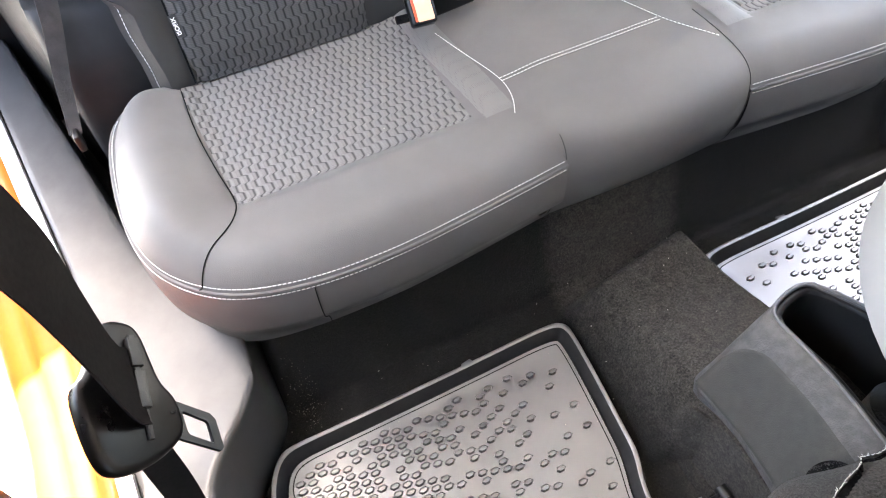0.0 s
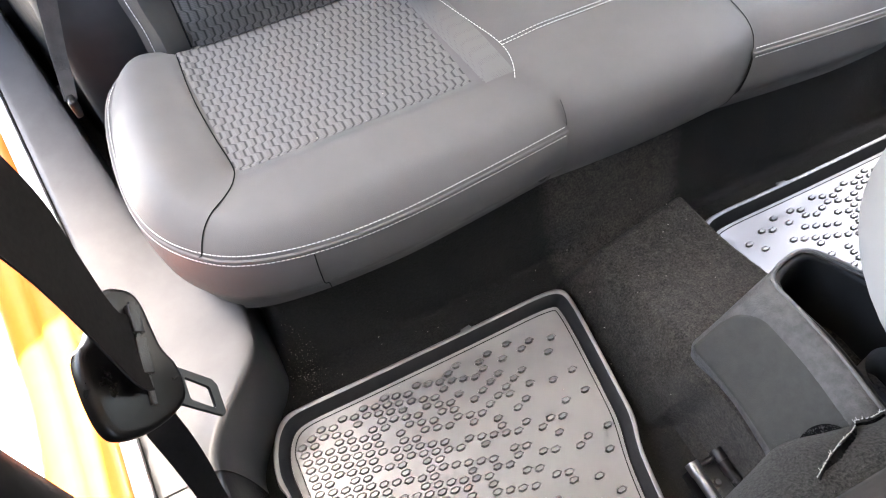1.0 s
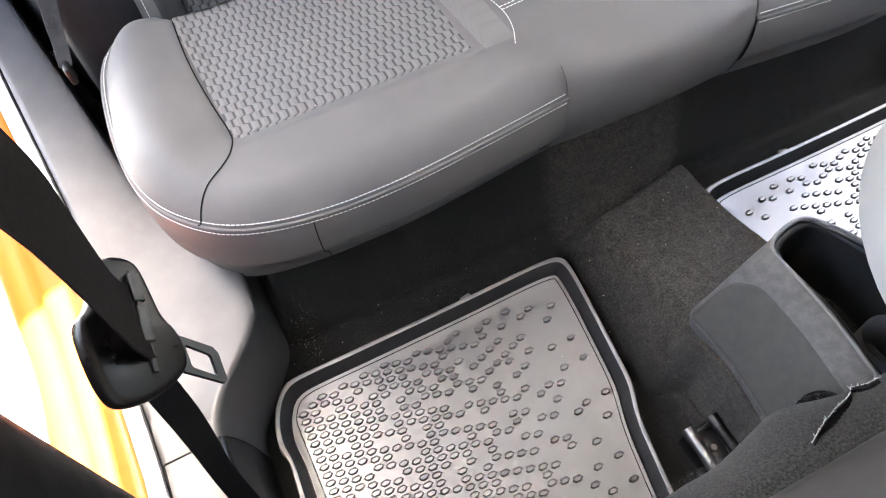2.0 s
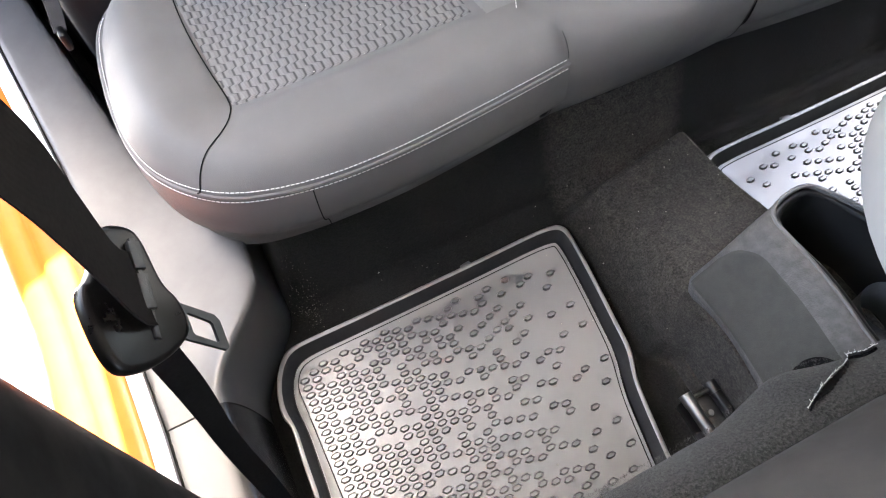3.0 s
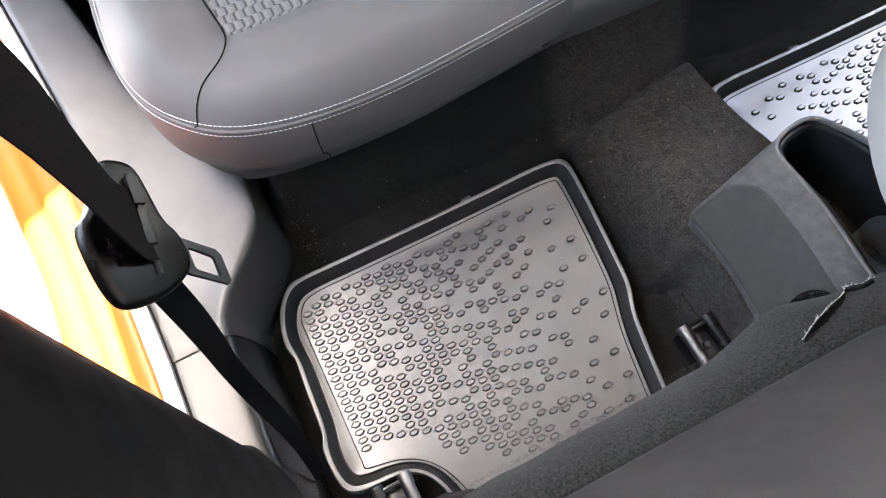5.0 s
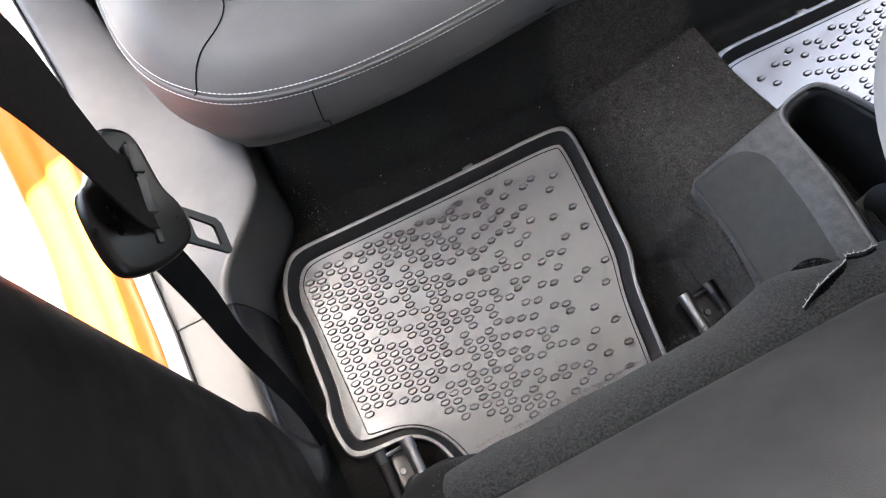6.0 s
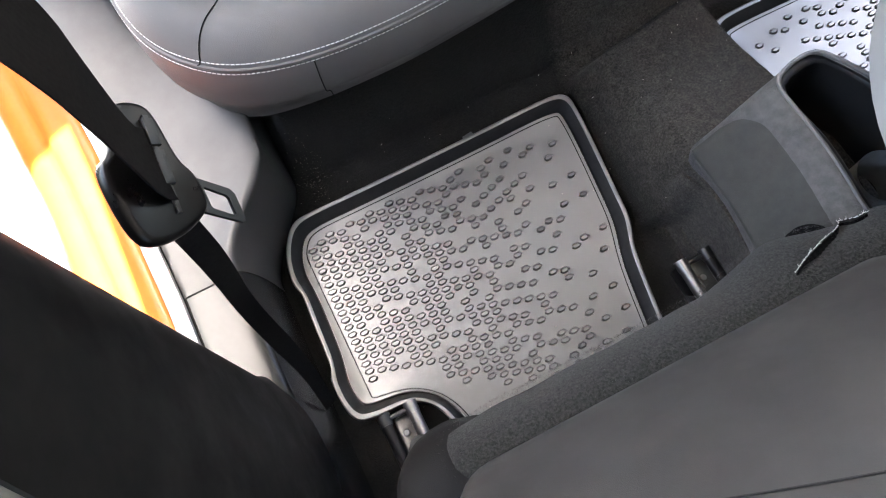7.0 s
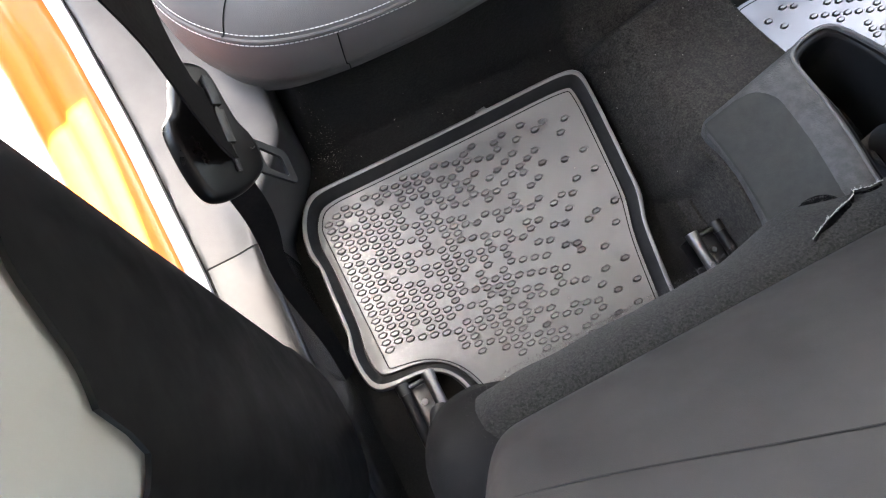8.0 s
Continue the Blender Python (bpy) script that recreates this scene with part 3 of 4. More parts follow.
def middle_fn(u, v):
    belly = math.sin(u * math.pi)
    prof = smooth_line([(0, 0.67, 0.345), (0, 0.51, 0.362), (0, 0.41, 0.374), (0, 0.31, 0.377 + 0.002 * belly), (0, 0.250 - 0.017 * belly, 0.368), (0, 0.232 - 0.020 * belly, 0.33), (0, 0.232 - 0.014 * belly, 0.27), (0, 0.247 - 0.004 * belly, 0.210), (0, 0.290, 0.190)], 3)
    p = along(prof, v)
    x0 = 0.287 - 0.024 * ease(0.27, 0.33, p.y) - 0.014 * ease(0.345, 0.30, p.z)
    x = x0 + (0.603 - x0) * u
    side = min(u, 1 - u) * 0.316
    dip = 0.001 * (1 - ease(0, 0.05, side)) * ease(0.30, 0.24, p.y)
    z = p.z - dip
    if u < 0.3 and p.y > 0.26:
        k = ease(0, 0.075, u * 0.316) * ease(0.26, 0.30, p.y) + (1 - ease(0.26, 0.30, p.y))
        z = z * k + (surf(x, p.y).z + 0.0015) * (1 - k)
    return Vector((x, p.y + (dip if v > 0.55 else 0), z))


mid = part("middle_cushion", sheet(middle_fn, 40, 70), LEATHER, bench)


def mid_pt(x, y):
    best, p = 9, None
    u = (x - 0.263) / 0.340
    for k in range(60):
        q = middle_fn(max(0, min(1, u)), 0.6 * k / 59)
        if abs(q.y - y) < best:
            best, p = abs(q.y - y), q
    return Vector((x, y, p.z + 0.0014))


for off in (-0.0035, 0.0035):
    stitches([mid_pt(0.274 + 0.272 * k / 30, 0.389 + off) for k in range(31)], "cross_stitching", mid)
for sx in (1, -1):
    line = ((0.246, 0.545), (0.261, 0.465), (0.2755, 0.391), (0.270, 0.347), (0.252, 0.310)) if sx > 0 else ((0.512, 0.53), (0.528, 0.455), (0.546, 0.388), (0.570, 0.345), (0.594, 0.311))
    pts = smooth_line([Vector((x, y, 0)) for x, y in line], 2)
    stitches([Vector((p.x, p.y, surf(p.x, p.y).z + 0.0035 if sx > 0 else mid_pt(p.x, p.y).z)) for p in pts], "edge_stitching", mid, 0.0042, 0.0022, 0.0006)

for u, first in ((0.0, 0.66), (1.0, 0.46)):
    line = [middle_fn(u, first + (0.92 - first) * k / 40) for k in range(41)]
    line = [p + Vector((0.004 if u < 0.5 else -0.003, -0.0006, 0.0006)) for p in line]
    part("side_seam", tube(line, 0.0007, 6), LEATHER_BACK, mid)

# backrest of the bench
BACK_SLOPE = 0.45


def back_y(z):
    return 0.626 + (z - 0.36) * BACK_SLOPE


backrest = thing("bench_backrest", "dark backrest of the bench with zigzag fabric and a small label", "car seat backrest", (0, 0, 0))


def back_left(z):
    """The bolster's outer edge, flaring out to a shoulder."""
    return -0.174 - 0.008 * ease(0.364, 0.43, z) - 0.045 * ease(0.456, 0.502, z)


def back_fn(u, v):
    z = 0.33 + 0.62 * v
    left = back_left(z)
    x = left + (0.89 - 2 * left) * u
    side = min(u, 1 - u) * (0.89 - 2 * left)
    round_ = 0.030 * (1 - ease(0, 0.04, side)) ** 2
    bol = -0.016 * math.exp(-((side - 0.030) / 0.022) ** 2)
    low = 0.012 * (1 - ease(0, 0.04, v * 0.62)) ** 2
    return Vector((x, back_y(z) + round_ + bol + low + 0.004, z))


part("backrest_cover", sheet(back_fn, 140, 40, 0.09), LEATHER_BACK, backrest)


def back_insert_fn(u, v):
    z = 0.345 + 0.5 * v
    x = -0.112 + 0.004 * v + 0.28 * u
    rim = min(u, 1 - u) * 0.3
    return Vector((x, back_y(z) - 0.004 - 0.008 * ease(0, 0.02, rim) + 0.012 * (1 - ease(0, 0.05, v * 0.5)), z))


ins = part("backrest_insert", sheet(back_insert_fn, 50, 50), FABRIC_BACK, backrest, "dark zigzag woven fabric")
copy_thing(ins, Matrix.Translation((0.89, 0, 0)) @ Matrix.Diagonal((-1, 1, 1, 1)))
edge_pts = []
for k in range(40):
    z = 0.340 + 0.45 * k / 39
    left = back_left(z)
    edge_pts.append(Vector((left + 0.010, back_fn(0.010 / (0.89 - 2 * left), (z - 0.33) / 0.62).y - 0.001, z)))
stitches(edge_pts, "bolster_stitching", backrest)
part("seam", tube([Vector((-0.113 + 0.004 * k / 20, back_y(0.35 + 0.5 * k / 20) - 0.003, 0.35 + 0.5 * k / 20)) for k in range(21)], 0.0016, 6), DARKGAP, backrest)


def lettering(text, size, m, material, parent, name):
    cu = bpy.data.curves.new(name, 'FONT')
    cu.body, cu.size, cu.extrude = text, size, 0.0002
    cu.align_x, cu.align_y = 'CENTER', 'CENTER'
    tmp = bpy.data.objects.new("tmp", cu)
    me = bpy.data.meshes.new_from_object(tmp)
    bpy.data.objects.remove(tmp)
    me.transform(m)
    me.materials.append(material)
    ob = new(name, me)
    ob.parent = parent
    return ob


tagm = Matrix.Translation((-0.1075, back_y(0.428) - 0.0085, 0.428)) @ Euler((radians(65.8), 0, 0)).to_matrix().to_4x4() @ Matrix.Rotation(radians(94), 4, 'Z')
LABEL_BLACK = mottled("label_black", (0.01, 0.01, 0.01), 0.7, 0.1, 90, 0)
LABEL_WHITE = mottled("label_white", (0.8, 0.8, 0.78), 0.7, 0.05, 90, 0)
tag = part("label", block((0.032, 0.011, 0.0012), (0, 0, 0), 0.0003, 1, turn=Matrix()), LABEL_BLACK, backrest, "small black cloth label with white letters")
tag.data.transform(tagm)
lettering("ISOFIX", 0.0085, tagm @ Matrix.Translation((0, 0, 0.0008)), LABEL_WHITE, tag, "letters")


# belt buckles between the cushions
def buckle(name, label, m, button, at_end):
    b = thing(name, label, "seat belt buckle")
    b.matrix_world = m
    part("housing", block((0.040, 0.024, 0.075), (0, 0, 0.0), 0.005, 3), BLACK, b)
    if at_end:
        part("release_button", block((0.028, 0.016, 0.008), (0, 0, 0.036), 0.002, 2), button, b, "red push button")
    else:
        part("release_button", block((0.026, 0.006, 0.058), (0.002, -0.0105, -0.005), 0.002, 2), button, b, "orange push button")
        part("button_edge", block((0.0035, 0.007, 0.056), (-0.0130, -0.0103, -0.005), 0.001, 1), BUTTON, b, "red edge")
    part("strap", block((0.024, 0.007, 0.012), (-0.028, 0.006, -0.020), 0.002, 2), WEBBING, b)
    return b


PALE_BUTTON = mottled("pale_orange_button", (0.85, 0.42, 0.26), 0.35, 0.08, 60, 0)
buckle("belt_buckle", "black seat belt buckle with an orange button, standing behind the cushion", pose(0.229, 0.563, 0.408, -48, 0, -6), PALE_BUTTON, False)
buckle("belt_buckle", "black seat belt buckle lying across the middle seat", pose(0.289, 0.580, 0.385, -14, 82, -18), BUTTON, True)

# ---- rubber floor mats ----
STUDS = (
    "....................#.#.#", "..................#..#...", "...............#.#.#...#.", "..............#..#.......", "...........######.#.#....", "........###..#...#.#....#",
    "......#######.#.#.#.#.#..", "....######.###.#.##......", "..##.#.####.##..#..#....#", ".####.##.###.###..#...#..", "##.####.#.###.#.#........", "#######.##......#.#.##...",
    "############.#####.#.....", "######.######.#.....#...#", "########.##.....##....#..", "##.##..#.######.#.##.#...", "##########..#.##.......#.", "######..######..##.......",
    "###.########.#....##.....", "####..####.#.####..#.#...", "######.##.#.#............", "##.######.########....#..", "#############...#...#....", "######.#..#####.###......",
    "##########.#.###...#..#..", "#######..####.......#....", "###.##.####.###.###......", "#############.###.#..#...", "#.....##.###.#...#.#.....", "......#########.#.#......",
    ".......#.######.#........", "..........#.#.#..........")
PITCH = 0.0125
MAT_EDGE = [(-0.196, 0.1765), (-0.109, 0.175), (0.111, 0.175), (0.256, 0.178), (0.286, 0.168), (0.2865, 0.135), (0.278, 0.050), (0.268, -0.030), (0.264, -0.070), (0.247, -0.104), (0.239, -0.140), (0.225, -0.220), (0.208, -0.321), (0.151, -0.361), (-0.059, -0.361), (-0.116, -0.331), (-0.118, -0.235), (-0.131, -0.185), (-0.159, -0.161), (-0.213, -0.160), (-0.248, -0.154), (-0.256, -0.121), (-0.2565, -0.092), (-0.2565, -0.078), (-0.2480, -0.066), (-0.2475, -0.052), (-0.2455, 0.010), (-0.2425, 0.050), (-0.2420, 0.062), (-0.2485, 0.074), (-0.2480, 0.090), (-0.2440, 0.118), (-0.229, 0.152), (-0.212, 0.170)]
mat_loop = [Vector((x, y, 0)) for x, y in MAT_EDGE]
mat_loop = smooth_line(mat_loop, 2, True)
mat_loop = [along(mat_loop + mat_loop[:1], k / 260) for k in range(260)]


def inset(loop, dist):
    """The closed loop drawn inward by dist in small even steps, so that tight corners stay clean."""
    n = len(loop)
    pts = [p.copy() for p in loop]
    steps = max(1, round(dist / 0.0008))
    for _ in range(steps if dist else 0):
        moved = []
        for i in range(n):
            t = (pts[(i + 1) % n] - pts[i - 1]).normalized()
            moved.append(pts[i] + Vector((t.y, -t.x, 0)) * (dist / steps))
        pts = [moved[i] * 0.7 + (moved[i - 1] + moved[(i + 1) % n]) * 0.15 for i in range(n)]
    return pts


def floor_mat(label):
    m = thing("floor_mat", label, "floor mat", group="rubber floor mats")
    steps = [(0.0, -0.008), (0.0, 0.014), (0.0007, 0.0172), (0.0020, 0.0188), (0.0064, 0.0188), (0.0076, 0.0180), (0.0084, 0.0158), (0.0172, -0.0040), (0.0184, -0.0056), (0.0200, -0.0056), (0.0208, -0.0016), (0.0215, 0.0004), (0.0226, 0.0005), (0.0234, 0.0)]
    bm = bmesh.new()
    rings = [[bm.verts.new(p + Vector((0, 0, z))) for p in inset(mat_loop, d)] for d, z in steps]
    n = len(mat_loop)
    wall = bmesh.new()
    wall_rings = {k: [wall.verts.new(v.co) for v in rings[k]] for k in range(5, 11)}
    for k in range(len(rings) - 1):
        sloped = 5 <= k <= 9
        a, b = (wall_rings[k], wall_rings[k + 1]) if sloped else (rings[k], rings[k + 1])
        for i in range(n):
            (wall if sloped else bm).faces.new((a[i], a[(i + 1) % n], b[(i + 1) % n], b[i]))
    part("rim_slope", wall, RUBBER_SHADED, m, "matt inner slope of the rim, darkened as shade")
    # the tray's floor, open where the studs sit in their moulded grooves
    places = [(1.4173 * PITCH * i - 0.2, 0.12 - PITCH * (j - 10 + 0.4638 * i), 0) for j, row in enumerate(STUDS) for i, c in enumerate(row) if c == "#"]
    hexa = [(math.cos(math.pi / 3 * k), math.sin(math.pi / 3 * k)) for k in range(6)]
    edges = [bm.edges.get((rings[-1][i], rings[-1][(i + 1) % n])) for i in range(n)]
    for p in places:
        hv = [bm.verts.new((p[0] + 0.0088 * cx, p[1] + 0.0056 * cy, 0)) for cx, cy in hexa]
        edges += [bm.edges.new((hv[k], hv[(k + 1) % 6])) for k in range(6)]
    bmesh.ops.triangle_fill(bm, use_beauty=True, use_dissolve=False, edges=edges, normal=(0, 0, 1))
    part("tray", bm, RUBBER, m)
    # fine groove round the field of studs, its shade laid as a near-black tube
    line = [Vector((max(p.x, -0.2135), p.y, 0.0002)) for p in inset(mat_loop, 0.0268)]
    line = smooth_line(line[::3], 2, True)
    part("moulded_line", tube(line + line[:1], 0.0008, 6), DARKGAP, m)
    clip = prism([(-0.011, 0), (0.011, 0), (0.008, 0.008), (-0.008, 0.006)], 0.004, Matrix.Translation((0.105, 0.172, 0.015)), 0.001)
    part("edge_tab", clip, RUBBER, m)
    # moulded stud: groove round it, steep sides, slightly rounded top
    sb = bmesh.new()
    prof = [(0.0088, 0.0056, 0.0), (0.0087, 0.0055, -0.0044), (0.0072, 0.0041, -0.0044), (0.0070, 0.0039, 0.0016), (0.0058, 0.0029, 0.0026)]
    levels = [[sb.verts.new((rx * cx, ry * cy, z)) for cx, cy in hexa] for rx, ry, z in prof]
    for a, b in zip(levels, levels[1:]):
        for k in range(6):
            sb.faces.new((a[k], a[(k + 1) % 6], b[(k + 1) % 6], b[k]))
    sb.faces.new(levels[-1])
    me = bpy.data.meshes.new("stud")
    bmesh.ops.recalc_face_normals(sb, faces=sb.faces)
    sb.faces.ensure_lookup_table()
    if sb.faces[len(sb.faces) - 1].normal.z < 0:
        bmesh.ops.reverse_faces(sb, faces=sb.faces)
    sb.to_mesh(me)
    me.materials.append(RUBBER)
    rest = bmesh.new()
    sb.verts.index_update()
    for count, p in enumerate(places):
        if count < 300:
            ob = new("stud", me)
            ob.parent, ob.location = m, p
        else:
            vs = [rest.verts.new(v.co + Vector(p)) for v in sb.verts]
            for f in sb.faces:
                rest.faces.new([vs[v.index] for v in f.verts])
    tagged(part("studs", rest, RUBBER, m, smooth=False), kind="stuff")
    sb.free()
    return m


mat_a = floor_mat("grey rubber floor mat with hexagonal studs and a raised rim")
mat_b = copy_thing(mat_a, Matrix.Translation((0.8258, -0.0165, 0.03)) @ Matrix.Diagonal((-1, 1, 1, 1)))

# crumbs on the mat and the bench
bm = bmesh.new()
for k in range(26):
    if k < 15:
        p = Vector((rng.uniform(-0.2, 0.25), rng.uniform(-0.28, 0.15), 0.0006))
    else:
        p = surf(rng.uniform(-0.1, 0.19), rng.uniform(0.26, 0.58)) + Vector((0, 0, 0.0042))
    r = rng.uniform(0.0003, 0.0009)
    bmesh.ops.create_icosphere(bm, subdivisions=1, radius=1, matrix=Matrix.Translation(p) @ Euler((rng.random() * 6, rng.random() * 6, 0)).to_matrix().to_4x4() @ Matrix.Diagonal((r * rng.uniform(0.8, 2.2), r, r * 0.7, 1)))
tagged(part("crumbs", bm, LINT), "pale crumbs on the mat and the seat", "crumbs", kind="stuff")

# ---- centre console ----
console = thing("centre_console", "black plastic centre console end with an open tray", "car console")
RIM = smooth_line([(0.418, -0.90, 0.262), (0.418, -0.25, 0.258), (0.433, -0.16, 0.252), (0.432, -0.085, 0.250), (0.428, -0.041, 0.250), (0.462, -0.028, 0.250), (0.500, -0.025, 0.250), (0.518, -0.048, 0.250), (0.545, -0.098, 0.250), (0.565, -0.17, 0.252), (0.57, -0.9, 0.26)], 2)
SKIN_LEFT = smooth_line([(-0.004, 0, -0.003), (0, 0, 0.0005), (0.006, 0, 0.001), (0.016, 0, -0.004), (0.030, 0, -0.020), (0.085, 0, -0.098), (0.090, 0, -0.107), (0.090, 0, -0.116), (0.085, 0, -0.137)], 2)
SKIN_REST = smooth_line([(-0.004, 0, -0.003), (0, 0, 0.0005), (0.004, 0, -0.001), (0.009, 0, -0.009), (0.018, 0, -0.082), (0.021, 0, -0.098), (0.024, 0, -0.19)], 2)


def shell_fn(u, v):
    """Outer skin: from the rim down to the tunnel, broad and sloping on the near side."""
    e = along(RIM, u)
    left = ease(0.47, 0.43, e.x)
    p = along(SKIN_LEFT, v).lerp(along(SKIN_REST, v), 1 - left)
    rear = ease(-0.045, -0.020, e.y)
    side = -1 if e.x < 0.5 else 1
    n = Vector((side * (1 - 0.75 * rear), 0.45 * rear, 0))
    if left > 0.05:
        n = Vector((-1, 0.06 * rear, 0))
    return Vector((e.x + n.x * p.x, e.y + n.y * p.x, e.z + p.z))


part("shell", sheet(shell_fn, 160, 44), CONSOLE_SHELL, console)


bead = [along(RIM, 0.05 + 0.90 * k / 160) + Vector((0, 0, 0.0006)) for k in range(161)]
part("tray_rim", tube(bead, 0.0030, 10, flat=0.8), CONSOLE_RIM, console, "worn rim, paled for the light on top")


def face_fn(u, v):
    """Smooth panel let into the sloping side, its upper rear corner rounded."""
    k = min(1.0, u / 0.16)
    top = 0.25 + 0.28 * (1 - math.sqrt(max(0.0, 1 - (1 - k) ** 2)))
    y = -0.046 - 0.27 * u
    lo_, hi_ = 0.2, 0.5
    for _ in range(18):
        s = (lo_ + hi_) / 2
        lo_, hi_ = (s, hi_) if along(RIM, s).y < y else (lo_, s)
    p = shell_fn((lo_ + hi_) / 2, top + (0.83 - top) * v)
    rim = min(u * 0.27, v * 0.08, (1 - v) * 0.08)
    return p + Vector((-0.80, 0, 0.55)) * (0.0016 * ease(0, 0.004, rim) - 0.0004)


part("side_face", sheet(face_fn, 60, 30), CONSOLE, console, "smooth dark grey side face")


def inner_fn(u, v):
    e = along(RIM, u)
    c = Vector((0.495, min(e.y, -0.14), 0))
    n = (Vector((e.x, e.y, 0)) - c).normalized()
    d = 0.010 * ease(0, 0.15, v) + 0.012 * v
    rise = 0.0025 * math.sin(min(1, v / 0.15) * math.pi)
    return Vector((e.x - n.x * d, e.y - n.y * d, e.z - 0.005 + rise - 0.13 * ease(0.12, 1, v)))


part("tray_wall", sheet(inner_fn, 120, 20), TRAY_BLACK, console)
part("tray_floor", block((0.15, 0.88, 0.006), (0.505, -0.46, 0.118), 0.001, 1), TRAY_BLACK, console)
cup = bmesh.new()
bmesh.ops.create_cone(cup, segments=40, radius1=0.030, radius2=0.034, depth=0.07, cap_ends=False, matrix=Matrix.Translation((0.492, -0.205, 0.190)))
part("cup_ring", cup, CONSOLE_RIM, console)
part("divider", block((0.075, 0.003, 0.07), (0.470, -0.18, 0.135), 0.001, 1, turn=Matrix.Rotation(radians(40), 4, 'Z')), CONSOLE_RIM, console)

# finger hole: its shade laid on as a near-black disc
hole_m = Matrix.Translation((0.3599, -0.236, 0.2145)) @ Euler((0, radians(-48.8), 0)).to_matrix().to_4x4()
ring = [(0.032 * math.cos(a), 0.0255 * math.sin(a)) for a in (2 * math.pi * k / 40 for k in range(40))]
part("hole_shade", prism(ring, 0.0022, hole_m), DARKGAP, console, "near-black disc for the shade in a finger hole")

# ---- front seat, slid forward ----
seat = thing("front_seat", "front seat seen from behind with felt trimmed grey leatherette back", "car seat", (0.08, -0.3, 0.0))
seat_org = Vector((0.08, -0.3, 0.0))


def own(ob):
    ob.matrix_parent_inverse = Matrix.Translation(-seat_org)
    return ob


SEAT_BACK = smooth_line([(0, -0.2840, 0.355), (0, -0.2780, 0.372), (0, -0.2840, 0.40), (0, -0.3080, 0.46), (0, -0.3370, 0.53), (0, -0.3820, 0.61), (0, -0.4420, 0.71), (0, -0.5020, 0.83), (0, -0.5420, 0.91), (0, -0.5720, 0.94)], 2)


def seat_back_fn(u, v):
    p = along(SEAT_BACK, v)
    left = -0.205 - 0.040 * ease(0.37, 0.52, p.z) - 0.02 * ease(0.5, 0.7, p.z)
    right = 0.40 + 0.02 * ease(0.36, 0.6, p.z)
    x = left + (right - left) * u
    side = min(u * 1.0, 1 - u) * (right - left)
    back = 0.085 * (1 - ease(0, 0.11, side)) ** 2
    dish = 0.008 * math.sin(u * math.pi) * ease(0.1, 0.4, v)
    return Vector((x, p.y - back - dish, p.z - 0.02 * (1 - ease(0, 0.05, side)) ** 2))


own(part("back_cover", sheet(seat_back_fn, 70, 60, 0.01), LEATHER_FRONT, seat))
FELT_LINE = smooth_line([(0, -0.3120, 0.14), (0, -0.2670, 0.17), (0, -0.2410, 0.22), (0, -0.2340, 0.275), (0, -0.2355, 0.305), (0, -0.2480, 0.338), (0, -0.2680, 0.357), (0, -0.2870, 0.36)], 2)


FELT_X, FELT_W = -0.172, 0.616


def felt_fn(u, v):
    p = along(FELT_LINE, v)
    x = FELT_X + FELT_W * u
    bulge = 0.020 * math.exp(-((x - 0.275) / 0.055) ** 2) * (1 - ease(0.62, 0.95, v))
    side = min(u, 1 - u) * FELT_W
    back = 0.05 * (1 - ease(0, 0.05, side)) ** 2
    wav = 0.0025 * noise.noise(Vector((x * 22, p.z * 10, 0)))
    return Vector((x, p.y + bulge - back + wav, p.z - 0.015 * (1 - ease(0, 0.05, side))))


own(part("felt_skirt", sheet(felt_fn, 90, 30, 0.006), FELT, seat, "fuzzy grey felt skirt"))


spots = []
for k in range(4200):
    u, v = rng.random(), rng.uniform(0.40, 1.0)
    p = felt_fn(u, v)
    n = (felt_fn(u + 0.01, v) - felt_fn(u - 0.01, v)).cross(felt_fn(u, v + 0.01) - felt_fn(u, v - 0.01)).normalized()
    n = n if n.dot(Vector((0, 0.6, 0.8))) > 0 else -n
    spots.append((p + n * 0.0055, n))
FELT_FIBRE = mottled("grey_felt_fibre", (0.085, 0.082, 0.079), 0.95, 0.5, 300, 0, spec=0.05)
fz = own(part("felt_fuzz", fuzz(spots, 0.0015, 0.004, 0.0002, rng), FELT_FIBRE, seat, "loose grey felt fibres", smooth=False))
tagged(fz, kind="stuff")


def side_shell_fn(u, v):
    """Rounded outer corner of the seat's base, overlapping the felt, with a shallow fold."""
    a, b = 2 * math.pi * u, math.pi * (v - 0.5)
    pw = lambda q, e: math.copysign(abs(q) ** e, q)
    x, y, z = pw(math.cos(b), 0.8) * pw(math.cos(a), 0.85), pw(math.cos(b), 0.8) * pw(math.sin(a), 0.9), pw(math.sin(b), 0.8)
    fold = 0.003 * math.exp(-((x - 0.45 - 0.3 * z) / 0.12) ** 2) * ease(0.2, 0.7, y)
    return Vector((-0.138 + 0.074 * x - 0.012 * z, -0.305 + 0.080 * y - 0.018 * z - fold, 0.262 + 0.104 * z))


own(part("side_shell", sheet(side_shell_fn, 48, 30, 0, True), DARK_COVER, seat, "dark rounded side cover of the seat base"))


seam_pts = []
for k in range(60):
    x = -0.20 + 0.37 * k / 59
    z = 0.502 + 0.444 * (x + 0.13)
    v = min((q / 240 for q in range(20, 220)), key=lambda q: abs(along(SEAT_BACK, q).z - z))
    seam_pts.append(seat_back_fn((x + 0.243) / 0.653, v) + Vector((0, 0.0006, 0.0006)))
seam_pts = smooth_line(seam_pts[::6], 2)
